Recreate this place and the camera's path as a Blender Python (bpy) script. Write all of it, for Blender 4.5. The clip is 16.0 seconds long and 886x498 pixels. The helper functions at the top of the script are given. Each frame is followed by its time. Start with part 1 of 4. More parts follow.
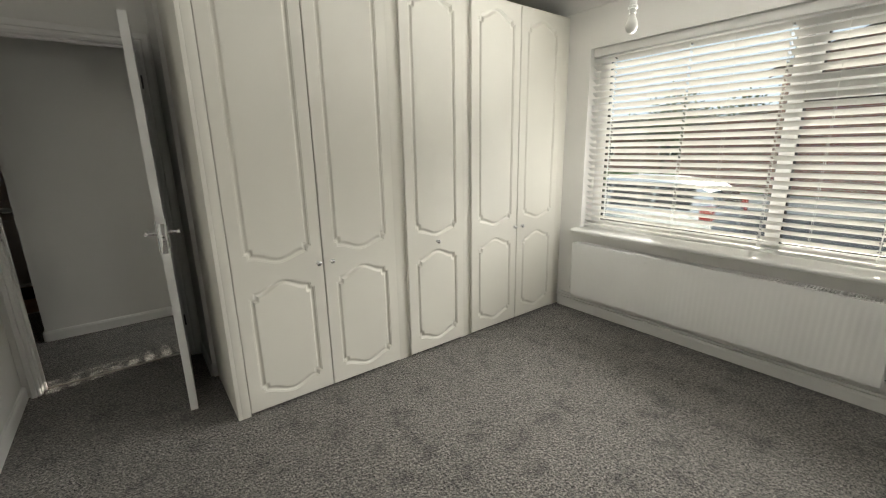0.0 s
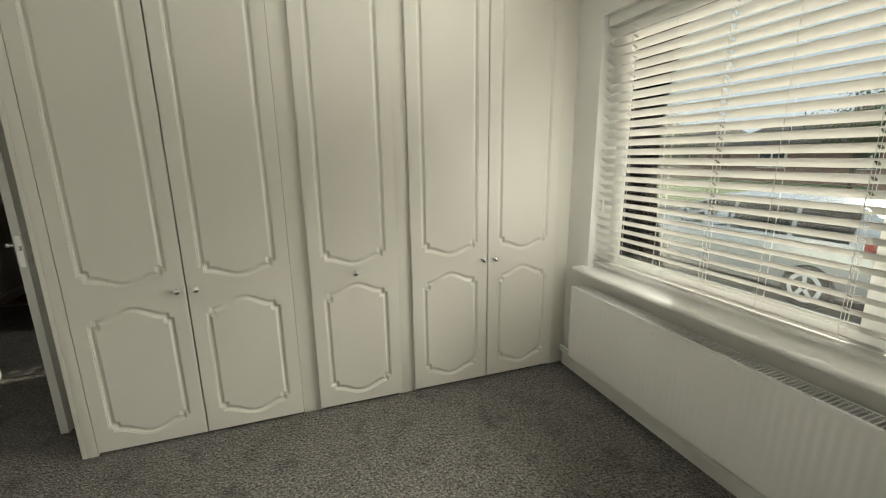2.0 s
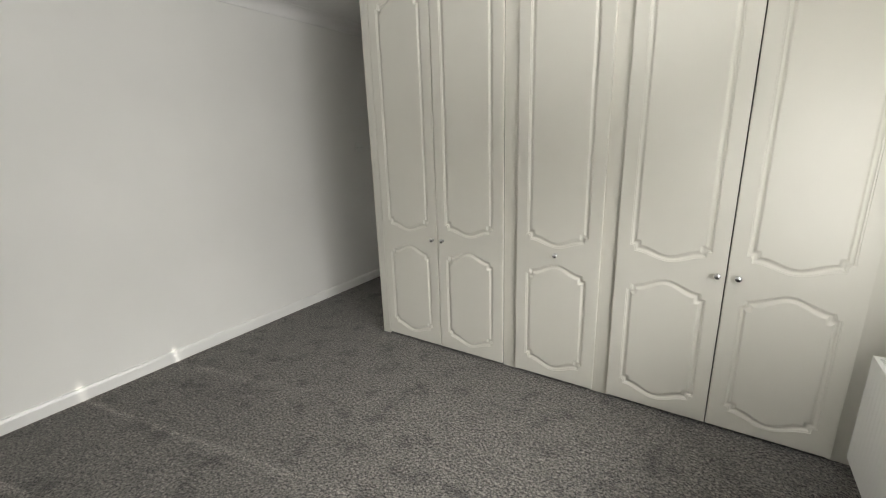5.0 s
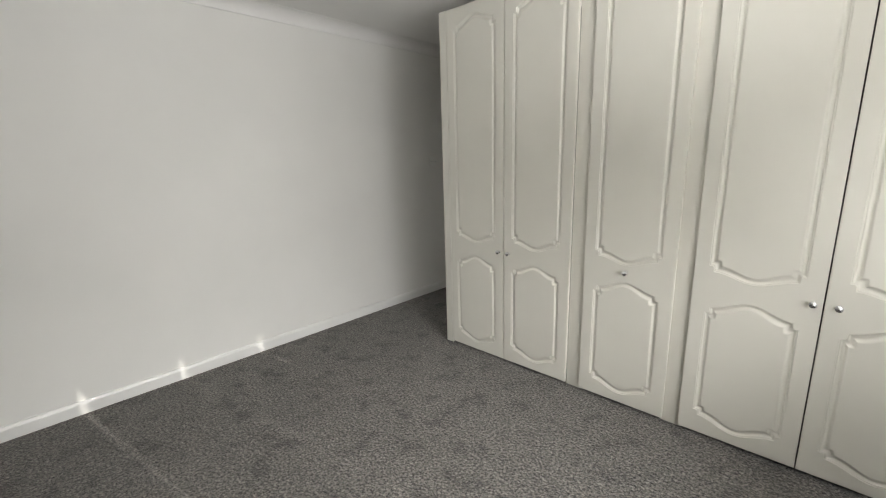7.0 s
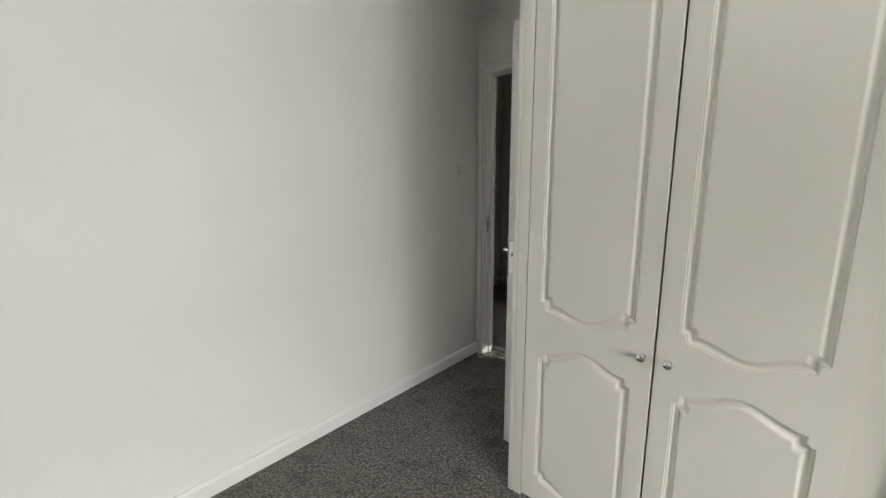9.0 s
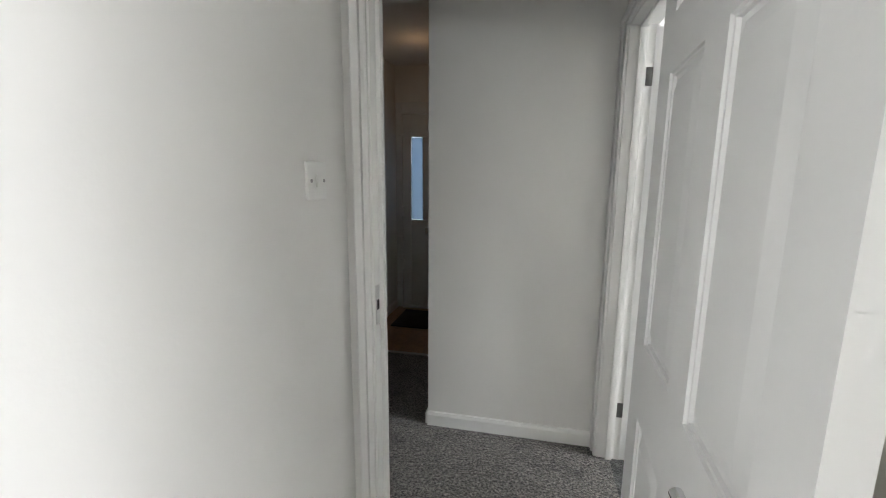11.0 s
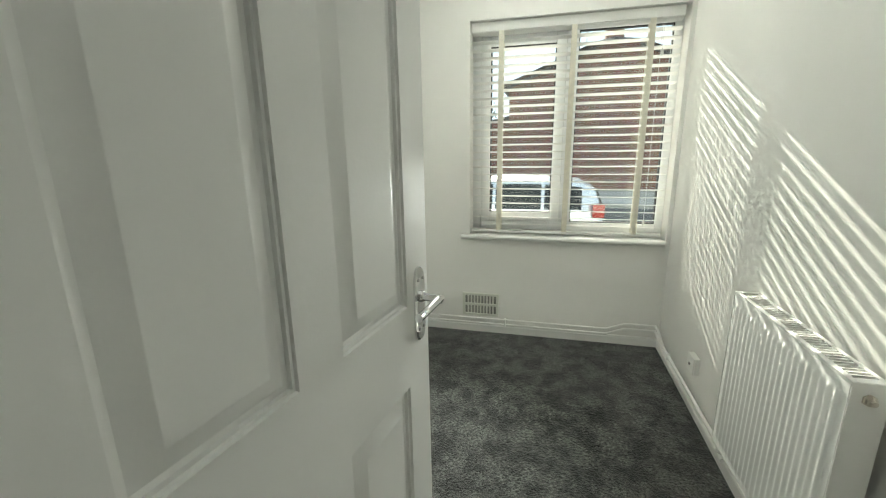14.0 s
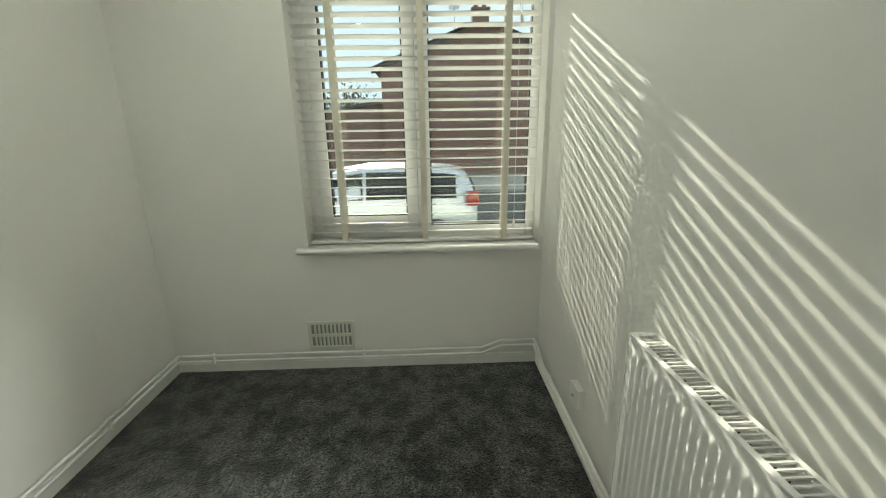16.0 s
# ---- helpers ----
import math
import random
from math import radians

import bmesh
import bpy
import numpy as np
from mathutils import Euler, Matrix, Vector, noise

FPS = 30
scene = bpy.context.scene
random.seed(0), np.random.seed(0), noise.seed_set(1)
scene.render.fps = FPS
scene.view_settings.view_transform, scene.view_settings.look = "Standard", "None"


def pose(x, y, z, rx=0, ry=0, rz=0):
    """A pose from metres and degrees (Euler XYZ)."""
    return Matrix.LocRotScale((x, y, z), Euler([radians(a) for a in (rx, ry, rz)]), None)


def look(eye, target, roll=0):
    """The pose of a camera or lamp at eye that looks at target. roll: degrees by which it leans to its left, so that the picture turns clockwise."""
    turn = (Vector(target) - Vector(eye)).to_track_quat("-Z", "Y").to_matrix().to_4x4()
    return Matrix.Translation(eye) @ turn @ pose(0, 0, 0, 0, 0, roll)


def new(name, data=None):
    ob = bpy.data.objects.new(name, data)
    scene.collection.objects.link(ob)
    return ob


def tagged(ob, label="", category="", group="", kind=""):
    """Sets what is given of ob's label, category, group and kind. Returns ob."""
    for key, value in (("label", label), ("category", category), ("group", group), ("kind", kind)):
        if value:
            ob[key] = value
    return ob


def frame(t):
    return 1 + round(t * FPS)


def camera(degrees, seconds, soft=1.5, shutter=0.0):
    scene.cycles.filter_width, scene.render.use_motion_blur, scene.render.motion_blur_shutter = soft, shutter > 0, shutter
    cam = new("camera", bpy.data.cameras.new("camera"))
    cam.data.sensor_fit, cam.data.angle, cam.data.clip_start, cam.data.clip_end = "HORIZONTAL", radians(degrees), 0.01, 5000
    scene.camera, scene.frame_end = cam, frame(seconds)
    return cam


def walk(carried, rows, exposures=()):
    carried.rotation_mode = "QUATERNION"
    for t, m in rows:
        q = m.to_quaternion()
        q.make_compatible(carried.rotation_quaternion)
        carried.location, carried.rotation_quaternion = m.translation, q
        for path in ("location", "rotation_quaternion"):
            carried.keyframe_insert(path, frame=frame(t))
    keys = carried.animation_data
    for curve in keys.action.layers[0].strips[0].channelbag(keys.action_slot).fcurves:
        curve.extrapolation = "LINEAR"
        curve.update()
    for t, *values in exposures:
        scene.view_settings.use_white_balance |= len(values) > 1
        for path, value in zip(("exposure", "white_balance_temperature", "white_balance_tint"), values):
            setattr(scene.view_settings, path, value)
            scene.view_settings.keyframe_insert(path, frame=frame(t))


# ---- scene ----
cam = camera(94.2, 16.0, soft=1.15)
PATH = [
    (0, (0.671, -2.166, 1.379), (1.843, -0.616, 0.902), -1.1),
    (0.5, (0.946, -2.184, 1.37), (2.083, -0.6, 0.923), -1.3),
    (1, (1.245, -2.169, 1.357), (2.288, -0.519, 0.92), -1.2),
    (1.5, (1.63, -2.12, 1.386), (2.502, -0.373, 0.95), -1.0),
    (2, (2.009, -2.143, 1.373), (2.649, -0.301, 0.932), -0.8),
    (2.5, (2.268, -2.108, 1.37), (2.624, -0.195, 0.907), -0.3),
    (3, (2.48, -2.04, 1.381), (2.472, -0.1, 0.893), -0.2),
    (3.5, (2.689, -2.015, 1.373), (2.316, -0.117, 0.868), -0.2),
    (4, (2.861, -2.037, 1.4), (2.143, -0.251, 0.86), -1.0),
    (4.2, (2.878, -2.062, 1.408), (2.061, -0.32, 0.862), -1.3),
    (6.5, (3.1, -2.173, 1.403), (1.796, -0.723, 0.961), -1.8),
    (7, (3.014, -2.17, 1.394), (1.659, -0.763, 0.961), -1.6),
    (7.5, (2.796, -2.028, 1.4), (1.395, -0.668, 0.967), -1.9),
    (8, (2.485, -1.874, 1.384), (1.081, -0.508, 0.978), -1.2),
    (8.5, (2.144, -1.67, 1.366), (0.755, -0.273, 1.018), -0.9),
    (9, (1.785, -1.36, 1.374), (0.48, 0.107, 0.995), -0.4),
    (9.2, (1.631, -1.249, 1.393), (0.382, 0.266, 1.013), -0.1),
    (11.3, (0.452, 0.144, 1.352), (0.247, 2.107, 1.025), -0.5),
    (11.5, (0.433, 0.295, 1.34), (0.363, 2.268, 1.018), -1.1),
    (11.7, (0.451, 0.418, 1.386), (0.471, 2.382, 1.011), -0.5),
    (12, (0.395, 0.632, 1.346), (0.742, 2.574, 1.013), 0.8),
    (12.5, (0.483, 0.974, 1.339), (1.247, 2.795, 1.023), 1.2),
    (13, (0.589, 1.293, 1.327), (1.822, 2.825, 0.968), 0.0),
    (13.5, (0.728, 1.448, 1.318), (2.359, 2.527, 0.897), -0.7),
    (14, (0.885, 1.52, 1.304), (2.768, 2.001, 0.83), -0.9),
    (14.5, (1.025, 1.493, 1.297), (2.957, 1.414, 0.789), -1.2),
    (15, (1.184, 1.471, 1.304), (3.079, 1.115, 0.775), -1.1),
    (15.5, (1.387, 1.45, 1.323), (3.278, 1.113, 0.766), -1.3),
    (16, (1.514, 1.375, 1.315), (3.436, 1.318, 0.764), -0.9),
]
EXPOSURES = [
    (0.0, 0.90, 7000, 7), (1.5, 0.50, 7300, 4), (3.5, 0.42, 7700, 1), (4.2, 0.62, 6900, 7), (7.0, 0.78, 6700, 9), (9.2, 1.06, 6600, 10),
    (11.3, 2.58, 6300, 10), (12.5, 2.68, 6100, 11), (13.0, 2.40, 6000, 10), (13.5, 1.98, 6000, 4), (14.0, 1.50, 6800, -3),
    (14.5, 1.22, 7200, -4), (16.0, 0.92, 7100, -6),
]
walk(cam, [(t, look(eye, target, roll)) for t, eye, target, roll in PATH], EXPOSURES)

# ---- world and sun ----
SUN_WAY = Vector((-1.0, -0.193, -0.495)).normalized()
world = bpy.data.worlds.new("world")
scene.world = world
world.use_nodes = True
wn, wl = world.node_tree.nodes, world.node_tree.links
sky = wn.new("ShaderNodeTexSky")
sky.sky_type = "NISHITA"
sky.sun_disc = False
sky.sun_elevation = math.asin(-SUN_WAY.z)
sky.sun_rotation = math.atan2(-SUN_WAY.x, -SUN_WAY.y)
sky.dust_density = 0.8
# broken cloud over the blue
co = wn.new("ShaderNodeTexCoord")
mp = wn.new("ShaderNodeMapping")
mp.inputs["Scale"].default_value = (1.0, 1.0, 3.0)
cl = wn.new("ShaderNodeTexNoise")
cl.inputs["Scale"].default_value = 2.2
cl.inputs["Detail"].default_value = 6.0
cr = wn.new("ShaderNodeValToRGB")
cr.color_ramp.elements[0].position, cr.color_ramp.elements[1].position = 0.10, 0.40
cr.color_ramp.elements[0].color = (0.7, 0.7, 0.7, 1)
mx = wn.new("ShaderNodeMix")
mx.data_type = "RGBA"
mx.inputs[7].default_value = (9.0, 10.6, 13.2, 1.0)
wl.new(co.outputs["Generated"], mp.inputs["Vector"])
wl.new(mp.outputs["Vector"], cl.inputs["Vector"])
wl.new(cl.outputs["Fac"], cr.inputs["Fac"])
wl.new(cr.outputs["Color"], mx.inputs[0])
wl.new(sky.outputs["Color"], mx.inputs[6])
wl.new(mx.outputs[2], wn["Background"].inputs["Color"])
wn["Background"].inputs["Strength"].default_value = 0.05
sun = new("sun", bpy.data.lights.new("sun", "SUN"))
sun.data.energy, sun.data.angle, sun.data.color = 5.0, radians(0.45), (1.0, 0.95, 0.88)
sun.matrix_world = look((30, 6, 15), Vector((30, 6, 15)) + SUN_WAY)


# daylight of the two windows: narrow strips just inside the blinds, turned up to the ceiling and down to the floor
def window_light(name, x, y, z, length, height, way, watts, spread):
    lamp = new(name, bpy.data.lights.new(name, "AREA"))
    lamp.data.shape, lamp.data.size, lamp.data.size_y = "RECTANGLE", length, height
    lamp.data.energy, lamp.data.spread, lamp.data.color = watts, radians(spread), (0.97, 0.98, 1.0)
    lamp.matrix_world = look((x, y, z), Vector((x, y, z)) + Vector(way))


for y in (-1.0, -2.1):
    window_light("window_light_bedroom", 3.44, y, 1.62, 1.05, 0.46, (-1.0, 0.08, 0.74), 7.0, 104)
    window_light("window_light_bedroom_low", 3.46, y, 0.98, 1.05, 0.36, (-1.0, 0.12, -0.42), 4.6, 86)
# added fill lamp for the wardrobe's window end, standing in for daylight there
window_light("wardrobe_side_fill", 3.47, -0.84, 1.16, 0.22, 0.85, (-0.5, 1.0, -0.10), 1.9, 150)
window_light("window_light_small_room", 3.50, 1.42, 1.68, 0.66, 0.34, (-1.0, 0.34, 0.85), 7.6, 93)
window_light("window_light_small_room_low", 3.52, 1.42, 0.98, 0.50, 0.26, (-1.0, 0.52, -0.36), 3.8, 76)
# the entrance lamp, which is on
hall = new("entrance_lamp", bpy.data.lights.new("entrance_lamp", "POINT"))
hall.data.energy, hall.data.shadow_soft_size, hall.data.color = 0.06, 0.12, (1.0, 0.62, 0.33)
hall.location = (-0.42, 3.25, 2.28)


# ---- materials ----
def material(name, color, rough=0.5, metal=0.0, vary=0.06, scale=6.0, fine=0.0, fine_scale=150.0, bump=0.0, bump_scale=200.0, spec=0.5, tint=None, stain=0.0):
    """Painted or plain surface: slow and fine variation of the colour, and a fine relief."""
    m = bpy.data.materials.new(name)
    m.use_nodes = True
    n, k = m.node_tree.nodes, m.node_tree.links
    b = n["Principled BSDF"]
    b.inputs["Roughness"].default_value, b.inputs["Metallic"].default_value = rough, metal
    b.inputs["Specular IOR Level"].default_value = spec
    tc = n.new("ShaderNodeTexCoord")
    big = n.new("ShaderNodeTexNoise")
    big.inputs["Scale"].default_value, big.inputs["Detail"].default_value = scale, 4.0
    k.new(tc.outputs["Object"], big.inputs["Vector"])
    ramp = n.new("ShaderNodeValToRGB")
    low = [c * (1 - vary) for c in color]
    high = [min(1.0, c * (1 + vary)) for c in (tint or color)]
    ramp.color_ramp.elements[0].position, ramp.color_ramp.elements[1].position = 0.35, 0.65
    ramp.color_ramp.elements[0].color, ramp.color_ramp.elements[1].color = (*low, 1), (*high, 1)
    k.new(big.outputs["Fac"], ramp.inputs["Fac"])
    out = ramp.outputs["Color"]
    if fine:
        small = n.new("ShaderNodeTexNoise")
        small.inputs["Scale"].default_value, small.inputs["Detail"].default_value = fine_scale, 3.0
        k.new(tc.outputs["Object"], small.inputs["Vector"])
        fr = n.new("ShaderNodeMapRange")
        fr.inputs["From Min"].default_value, fr.inputs["From Max"].default_value = 0.3, 0.7
        fr.inputs["To Min"].default_value, fr.inputs["To Max"].default_value = 1 - fine, 1 + fine
        k.new(small.outputs["Fac"], fr.inputs["Value"])
        mul = n.new("ShaderNodeMix")
        mul.data_type, mul.blend_type = "RGBA", "MULTIPLY"
        mul.inputs[0].default_value = 1.0
        k.new(out, mul.inputs[6])
        k.new(fr.outputs["Result"], mul.inputs[7])
        out = mul.outputs[2]
    k.new(out, b.inputs["Base Color"])
    if bump:
        bn = n.new("ShaderNodeTexNoise")
        bn.inputs["Scale"].default_value, bn.inputs["Detail"].default_value = bump_scale, 3.0
        k.new(tc.outputs["Object"], bn.inputs["Vector"])
        bu = n.new("ShaderNodeBump")
        bu.inputs["Strength"].default_value, bu.inputs["Distance"].default_value = bump, 0.002
        k.new(bn.outputs["Fac"], bu.inputs["Height"])
        k.new(bu.outputs["Normal"], b.inputs["Normal"])
    if stain:
        sn = n.new("ShaderNodeTexNoise")
        sn.inputs["Scale"].default_value = scale * 2.3
        k.new(tc.outputs["Object"], sn.inputs["Vector"])
        sr = n.new("ShaderNodeMapRange")
        sr.inputs["To Min"].default_value, sr.inputs["To Max"].default_value = max(0.02, rough - stain), min(1.0, rough + stain)
        k.new(sn.outputs["Fac"], sr.inputs["Value"])
        k.new(sr.outputs["Result"], b.inputs["Roughness"])
    return m


def carpet(name, dark, light, patch=0.35, size=5.0, low=0.43, high=0.57, over=0.6):
    """Cut pile: speckled tufts, with slow patches where the pile leans another way."""
    m = bpy.data.materials.new(name)
    m.use_nodes = True
    n, k = m.node_tree.nodes, m.node_tree.links
    b = n["Principled BSDF"]
    b.inputs["Roughness"].default_value, b.inputs["Specular IOR Level"].default_value = 1.0, 0.1
    b.inputs["Sheen Weight"].default_value, b.inputs["Sheen Roughness"].default_value = 0.25, 0.6
    tc = n.new("ShaderNodeTexCoord")
    tuft = n.new("ShaderNodeTexVoronoi")
    tuft.inputs["Scale"].default_value = 115.0
    speck = n.new("ShaderNodeTexNoise")
    speck.inputs["Scale"].default_value, speck.inputs["Detail"].default_value, speck.inputs["Roughness"].default_value = 80.0, 6.0, 0.85
    lean = n.new("ShaderNodeTexNoise")
    lean.inputs["Scale"].default_value, lean.inputs["Detail"].default_value, lean.inputs["Roughness"].default_value = size, 5.0, 0.68
    for node in (tuft, speck, lean):
        k.new(tc.outputs["Object"], node.inputs["Vector"])
    ramp = n.new("ShaderNodeValToRGB")
    ramp.color_ramp.elements[0].position, ramp.color_ramp.elements[1].position = 0.43, 0.58
    ramp.color_ramp.elements[0].color, ramp.color_ramp.elements[1].color = (*dark, 1), (*light, 1)
    k.new(speck.outputs["Fac"], ramp.inputs["Fac"])
    pr = n.new("ShaderNodeMapRange")
    pr.inputs["From Min"].default_value, pr.inputs["From Max"].default_value = low, high
    pr.inputs["To Min"].default_value, pr.inputs["To Max"].default_value = 1 - patch, 1 + patch * over
    k.new(lean.outputs["Fac"], pr.inputs["Value"])
    mul = n.new("ShaderNodeMix")
    mul.data_type, mul.blend_type = "RGBA", "MULTIPLY"
    mul.inputs[0].default_value = 1.0
    k.new(ramp.outputs["Color"], mul.inputs[6])
    k.new(pr.outputs["Result"], mul.inputs[7])
    tone = n.new("ShaderNodeMapRange")
    tone.inputs["To Min"].default_value, tone.inputs["To Max"].default_value = 0.55, 1.45
    k.new(tuft.outputs["Color"], tone.inputs["Value"])
    mul2 = n.new("ShaderNodeMix")
    mul2.data_type, mul2.blend_type = "RGBA", "MULTIPLY"
    mul2.inputs[0].default_value = 1.0
    k.new(mul.outputs[2], mul2.inputs[6])
    k.new(tone.outputs["Result"], mul2.inputs[7])
    k.new(mul2.outputs[2], b.inputs["Base Color"])
    add = n.new("ShaderNodeMath")
    add.operation = "ADD"
    k.new(tuft.outputs["Distance"], add.inputs[0])
    k.new(speck.outputs["Fac"], add.inputs[1])
    bu = n.new("ShaderNodeBump")
    bu.inputs["Strength"].default_value, bu.inputs["Distance"].default_value = 0.9, 0.006
    k.new(add.outputs[0], bu.inputs["Height"])
    k.new(bu.outputs["Normal"], b.inputs["Normal"])
    return m


def glass_material(name, tint=(0.96, 0.98, 0.97)):
    m = bpy.data.materials.new(name)
    m.use_nodes = True
    n, k = m.node_tree.nodes, m.node_tree.links
    clear, gloss, mix, fres = (n.new("ShaderNode" + s) for s in ("BsdfTransparent", "BsdfGlossy", "MixShader", "Fresnel"))
    clear.inputs[0].default_value = (*tint, 1)
    gloss.inputs["Roughness"].default_value = 0.02
    fres.inputs["IOR"].default_value = 1.45
    k.new(fres.outputs[0], mix.inputs[0])
    k.new(clear.outputs[0], mix.inputs[1])
    k.new(gloss.outputs[0], mix.inputs[2])
    k.new(mix.outputs[0], n["Material Output"].inputs["Surface"])
    return m


def brick_material(name, color, mortar, scale=1.0):
    m = bpy.data.materials.new(name)
    m.use_nodes = True
    n, k = m.node_tree.nodes, m.node_tree.links
    b = n["Principled BSDF"]
    b.inputs["Roughness"].default_value = 0.9
    tc = n.new("ShaderNodeTexCoord")
    sep, mp = n.new("ShaderNodeSeparateXYZ"), n.new("ShaderNodeCombineXYZ")
    br = n.new("ShaderNodeTexBrick")
    br.inputs["Color1"].default_value, br.inputs["Color2"].default_value = (*color, 1), (*[c * 0.7 for c in color], 1)
    br.inputs["Mortar"].default_value = (*mortar, 1)
    br.inputs["Scale"].default_value = 1.0
    br.inputs["Brick Width"].default_value, br.inputs["Row Height"].default_value, br.inputs["Mortar Size"].default_value = 0.225, 0.075, 0.01
    ns = n.new("ShaderNodeTexNoise")
    ns.inputs["Scale"].default_value = 3.0
    mul = n.new("ShaderNodeMix")
    mul.data_type, mul.blend_type = "RGBA", "MULTIPLY"
    mul.inputs[0].default_value = 0.5
    k.new(tc.outputs["Object"], sep.inputs[0])
    k.new(sep.outputs[1], mp.inputs[0])
    k.new(sep.outputs[2], mp.inputs[1])
    k.new(mp.outputs[0], br.inputs["Vector"])
    k.new(tc.outputs["Object"], ns.inputs["Vector"])
    k.new(br.outputs["Color"], mul.inputs[6])
    k.new(ns.outputs["Color"], mul.inputs[7])
    k.new(mul.outputs[2], b.inputs["Base Color"])
    return m


PAINT = material("wall_paint", (0.80, 0.79, 0.76), 0.75, vary=0.02, scale=1.5, bump=0.12, bump_scale=120, stain=0.1)
CEIL = material("ceiling_paint", (0.82, 0.81, 0.79), 0.9, vary=0.02, scale=2.0, bump=0.1, bump_scale=60)
TRIM = material("trim_gloss_paint", (0.82, 0.815, 0.79), 0.32, vary=0.025, scale=3.0, bump=0.05, bump_scale=40, stain=0.08)
WARD = material("wardrobe_foil", (0.76, 0.74, 0.67), 0.42, vary=0.02, scale=2.0, bump=0.03, bump_scale=300, stain=0.06)
# shade in the gaps under and between the doors, put into the colour
WARD_SHADE = material("wardrobe_gap_shade", (0.09, 0.08, 0.07), 0.8)
LEAF = material("door_paint", (0.82, 0.82, 0.81), 0.35, vary=0.015, scale=3.0, bump=0.12, bump_scale=90, stain=0.05)
UPVC = material("white_upvc", (0.83, 0.84, 0.84), 0.25, vary=0.01, scale=3.0, stain=0.04)
GASKET = material("black_gasket", (0.02, 0.02, 0.022), 0.6)
SLAT = material("blind_slat_paint", (0.74, 0.735, 0.715), 0.4, vary=0.02, scale=9.0, bump=0.05, bump_scale=120)
TAPE = material("cream_woven_tape", (0.70, 0.67, 0.58), 0.95, vary=0.05, scale=30, fine=0.15, fine_scale=700, bump=0.4, bump_scale=900)
CORD = material("white_cord", (0.8, 0.8, 0.78), 0.9, vary=0.05, scale=60)
RADP = material("radiator_enamel", (0.82, 0.82, 0.80), 0.3, vary=0.012, scale=4.0, stain=0.05)
# shade inside the radiators, put into the colour of the fins
FIN_SHADE = material("radiator_inside_shade", (0.12, 0.12, 0.12), 0.7)
CHROME = material("polished_chrome", (0.75, 0.75, 0.76), 0.08, 1.0, vary=0.02)
BRASS = material("brushed_steel", (0.5, 0.47, 0.42), 0.3, 1.0, vary=0.05)
PLASTIC = material("white_plastic", (0.80, 0.80, 0.77), 0.3, vary=0.01)
STEEL = material("hinge_steel", (0.20, 0.195, 0.19), 0.28, 1.0, vary=0.12, scale=30)
SCREW = material("screw_steel", (0.35, 0.35, 0.34), 0.4, 1.0)
DARK = material("recess_shade", (0.02, 0.02, 0.02), 0.8)
VENTBACK = material("vent_gauze", (0.28, 0.29, 0.26), 0.8, vary=0.1, scale=40)
VENT = material("vent_plastic", (0.66, 0.67, 0.6), 0.45, vary=0.03)
CARPET_GREY = carpet("grey_carpet", (0.008, 0.0075, 0.0068), (0.24, 0.223, 0.20), 0.55, 6.5, 0.34, 0.48, 0.1)
CARPET_DARK = carpet("charcoal_carpet", (0.005, 0.0056, 0.0052), (0.10, 0.103, 0.094), 0.80, 8.0)
OAK = material("oak_laminate", (0.30, 0.17, 0.075), 0.4, vary=0.2, scale=4.0, fine=0.15, fine_scale=60, stain=0.1)
MAT = material("coir_mat", (0.015, 0.014, 0.013), 1.0, fine=0.4, fine_scale=300, bump=0.8, bump_scale=400)
PANE = glass_material("window_glass")
BULB = material("frosted_bulb_glass", (0.72, 0.71, 0.67), 0.35, vary=0.02)
FROST = bpy.data.materials.new("frosted_glass")
FROST.use_nodes = True
_n, _k = FROST.node_tree.nodes, FROST.node_tree.links
_t = _n.new("ShaderNodeBsdfTranslucent")
_t.inputs[0].default_value = (0.30, 0.34, 0.40, 1)
_k.new(_t.outputs[0], _n["Material Output"].inputs["Surface"])
BRICK = brick_material("red_brick", (0.34, 0.15, 0.11), (0.36, 0.31, 0.27))
TILE = material("roof_tile", (0.10, 0.085, 0.08), 0.9, vary=0.2, scale=2.5, fine=0.3, fine_scale=8)
ASPHALT = material("asphalt", (0.055, 0.055, 0.057), 0.9, vary=0.15, scale=0.8, fine=0.3, fine_scale=40, bump=0.3, bump_scale=60)
PAVING = material("concrete_paving", (0.32, 0.31, 0.29), 0.9, vary=0.12, scale=1.2, fine=0.1, fine_scale=30)
GRASS = material("grass", (0.06, 0.105, 0.025), 1.0, vary=0.25, scale=1.5, fine=0.4, fine_scale=40, bump=1.0, bump_scale=60)
SILVER = material("silver_car_paint", (0.55, 0.57, 0.60), 0.25, 0.6, vary=0.01)
TYRE = material("tyre_rubber", (0.02, 0.02, 0.02), 0.9)
CARGLASS = material("tinted_car_glass", (0.02, 0.025, 0.03), 0.05)
REDLENS = material("red_lamp_lens", (0.32, 0.03, 0.025), 0.15)
CLEARLENS = material("clear_lamp_lens", (0.7, 0.72, 0.75), 0.1)
BARK = material("bark", (0.09, 0.07, 0.05), 0.95, vary=0.3, scale=8)
LEAVES = material("tree_leaves", (0.055, 0.085, 0.03), 0.8, vary=0.4, scale=1.2)


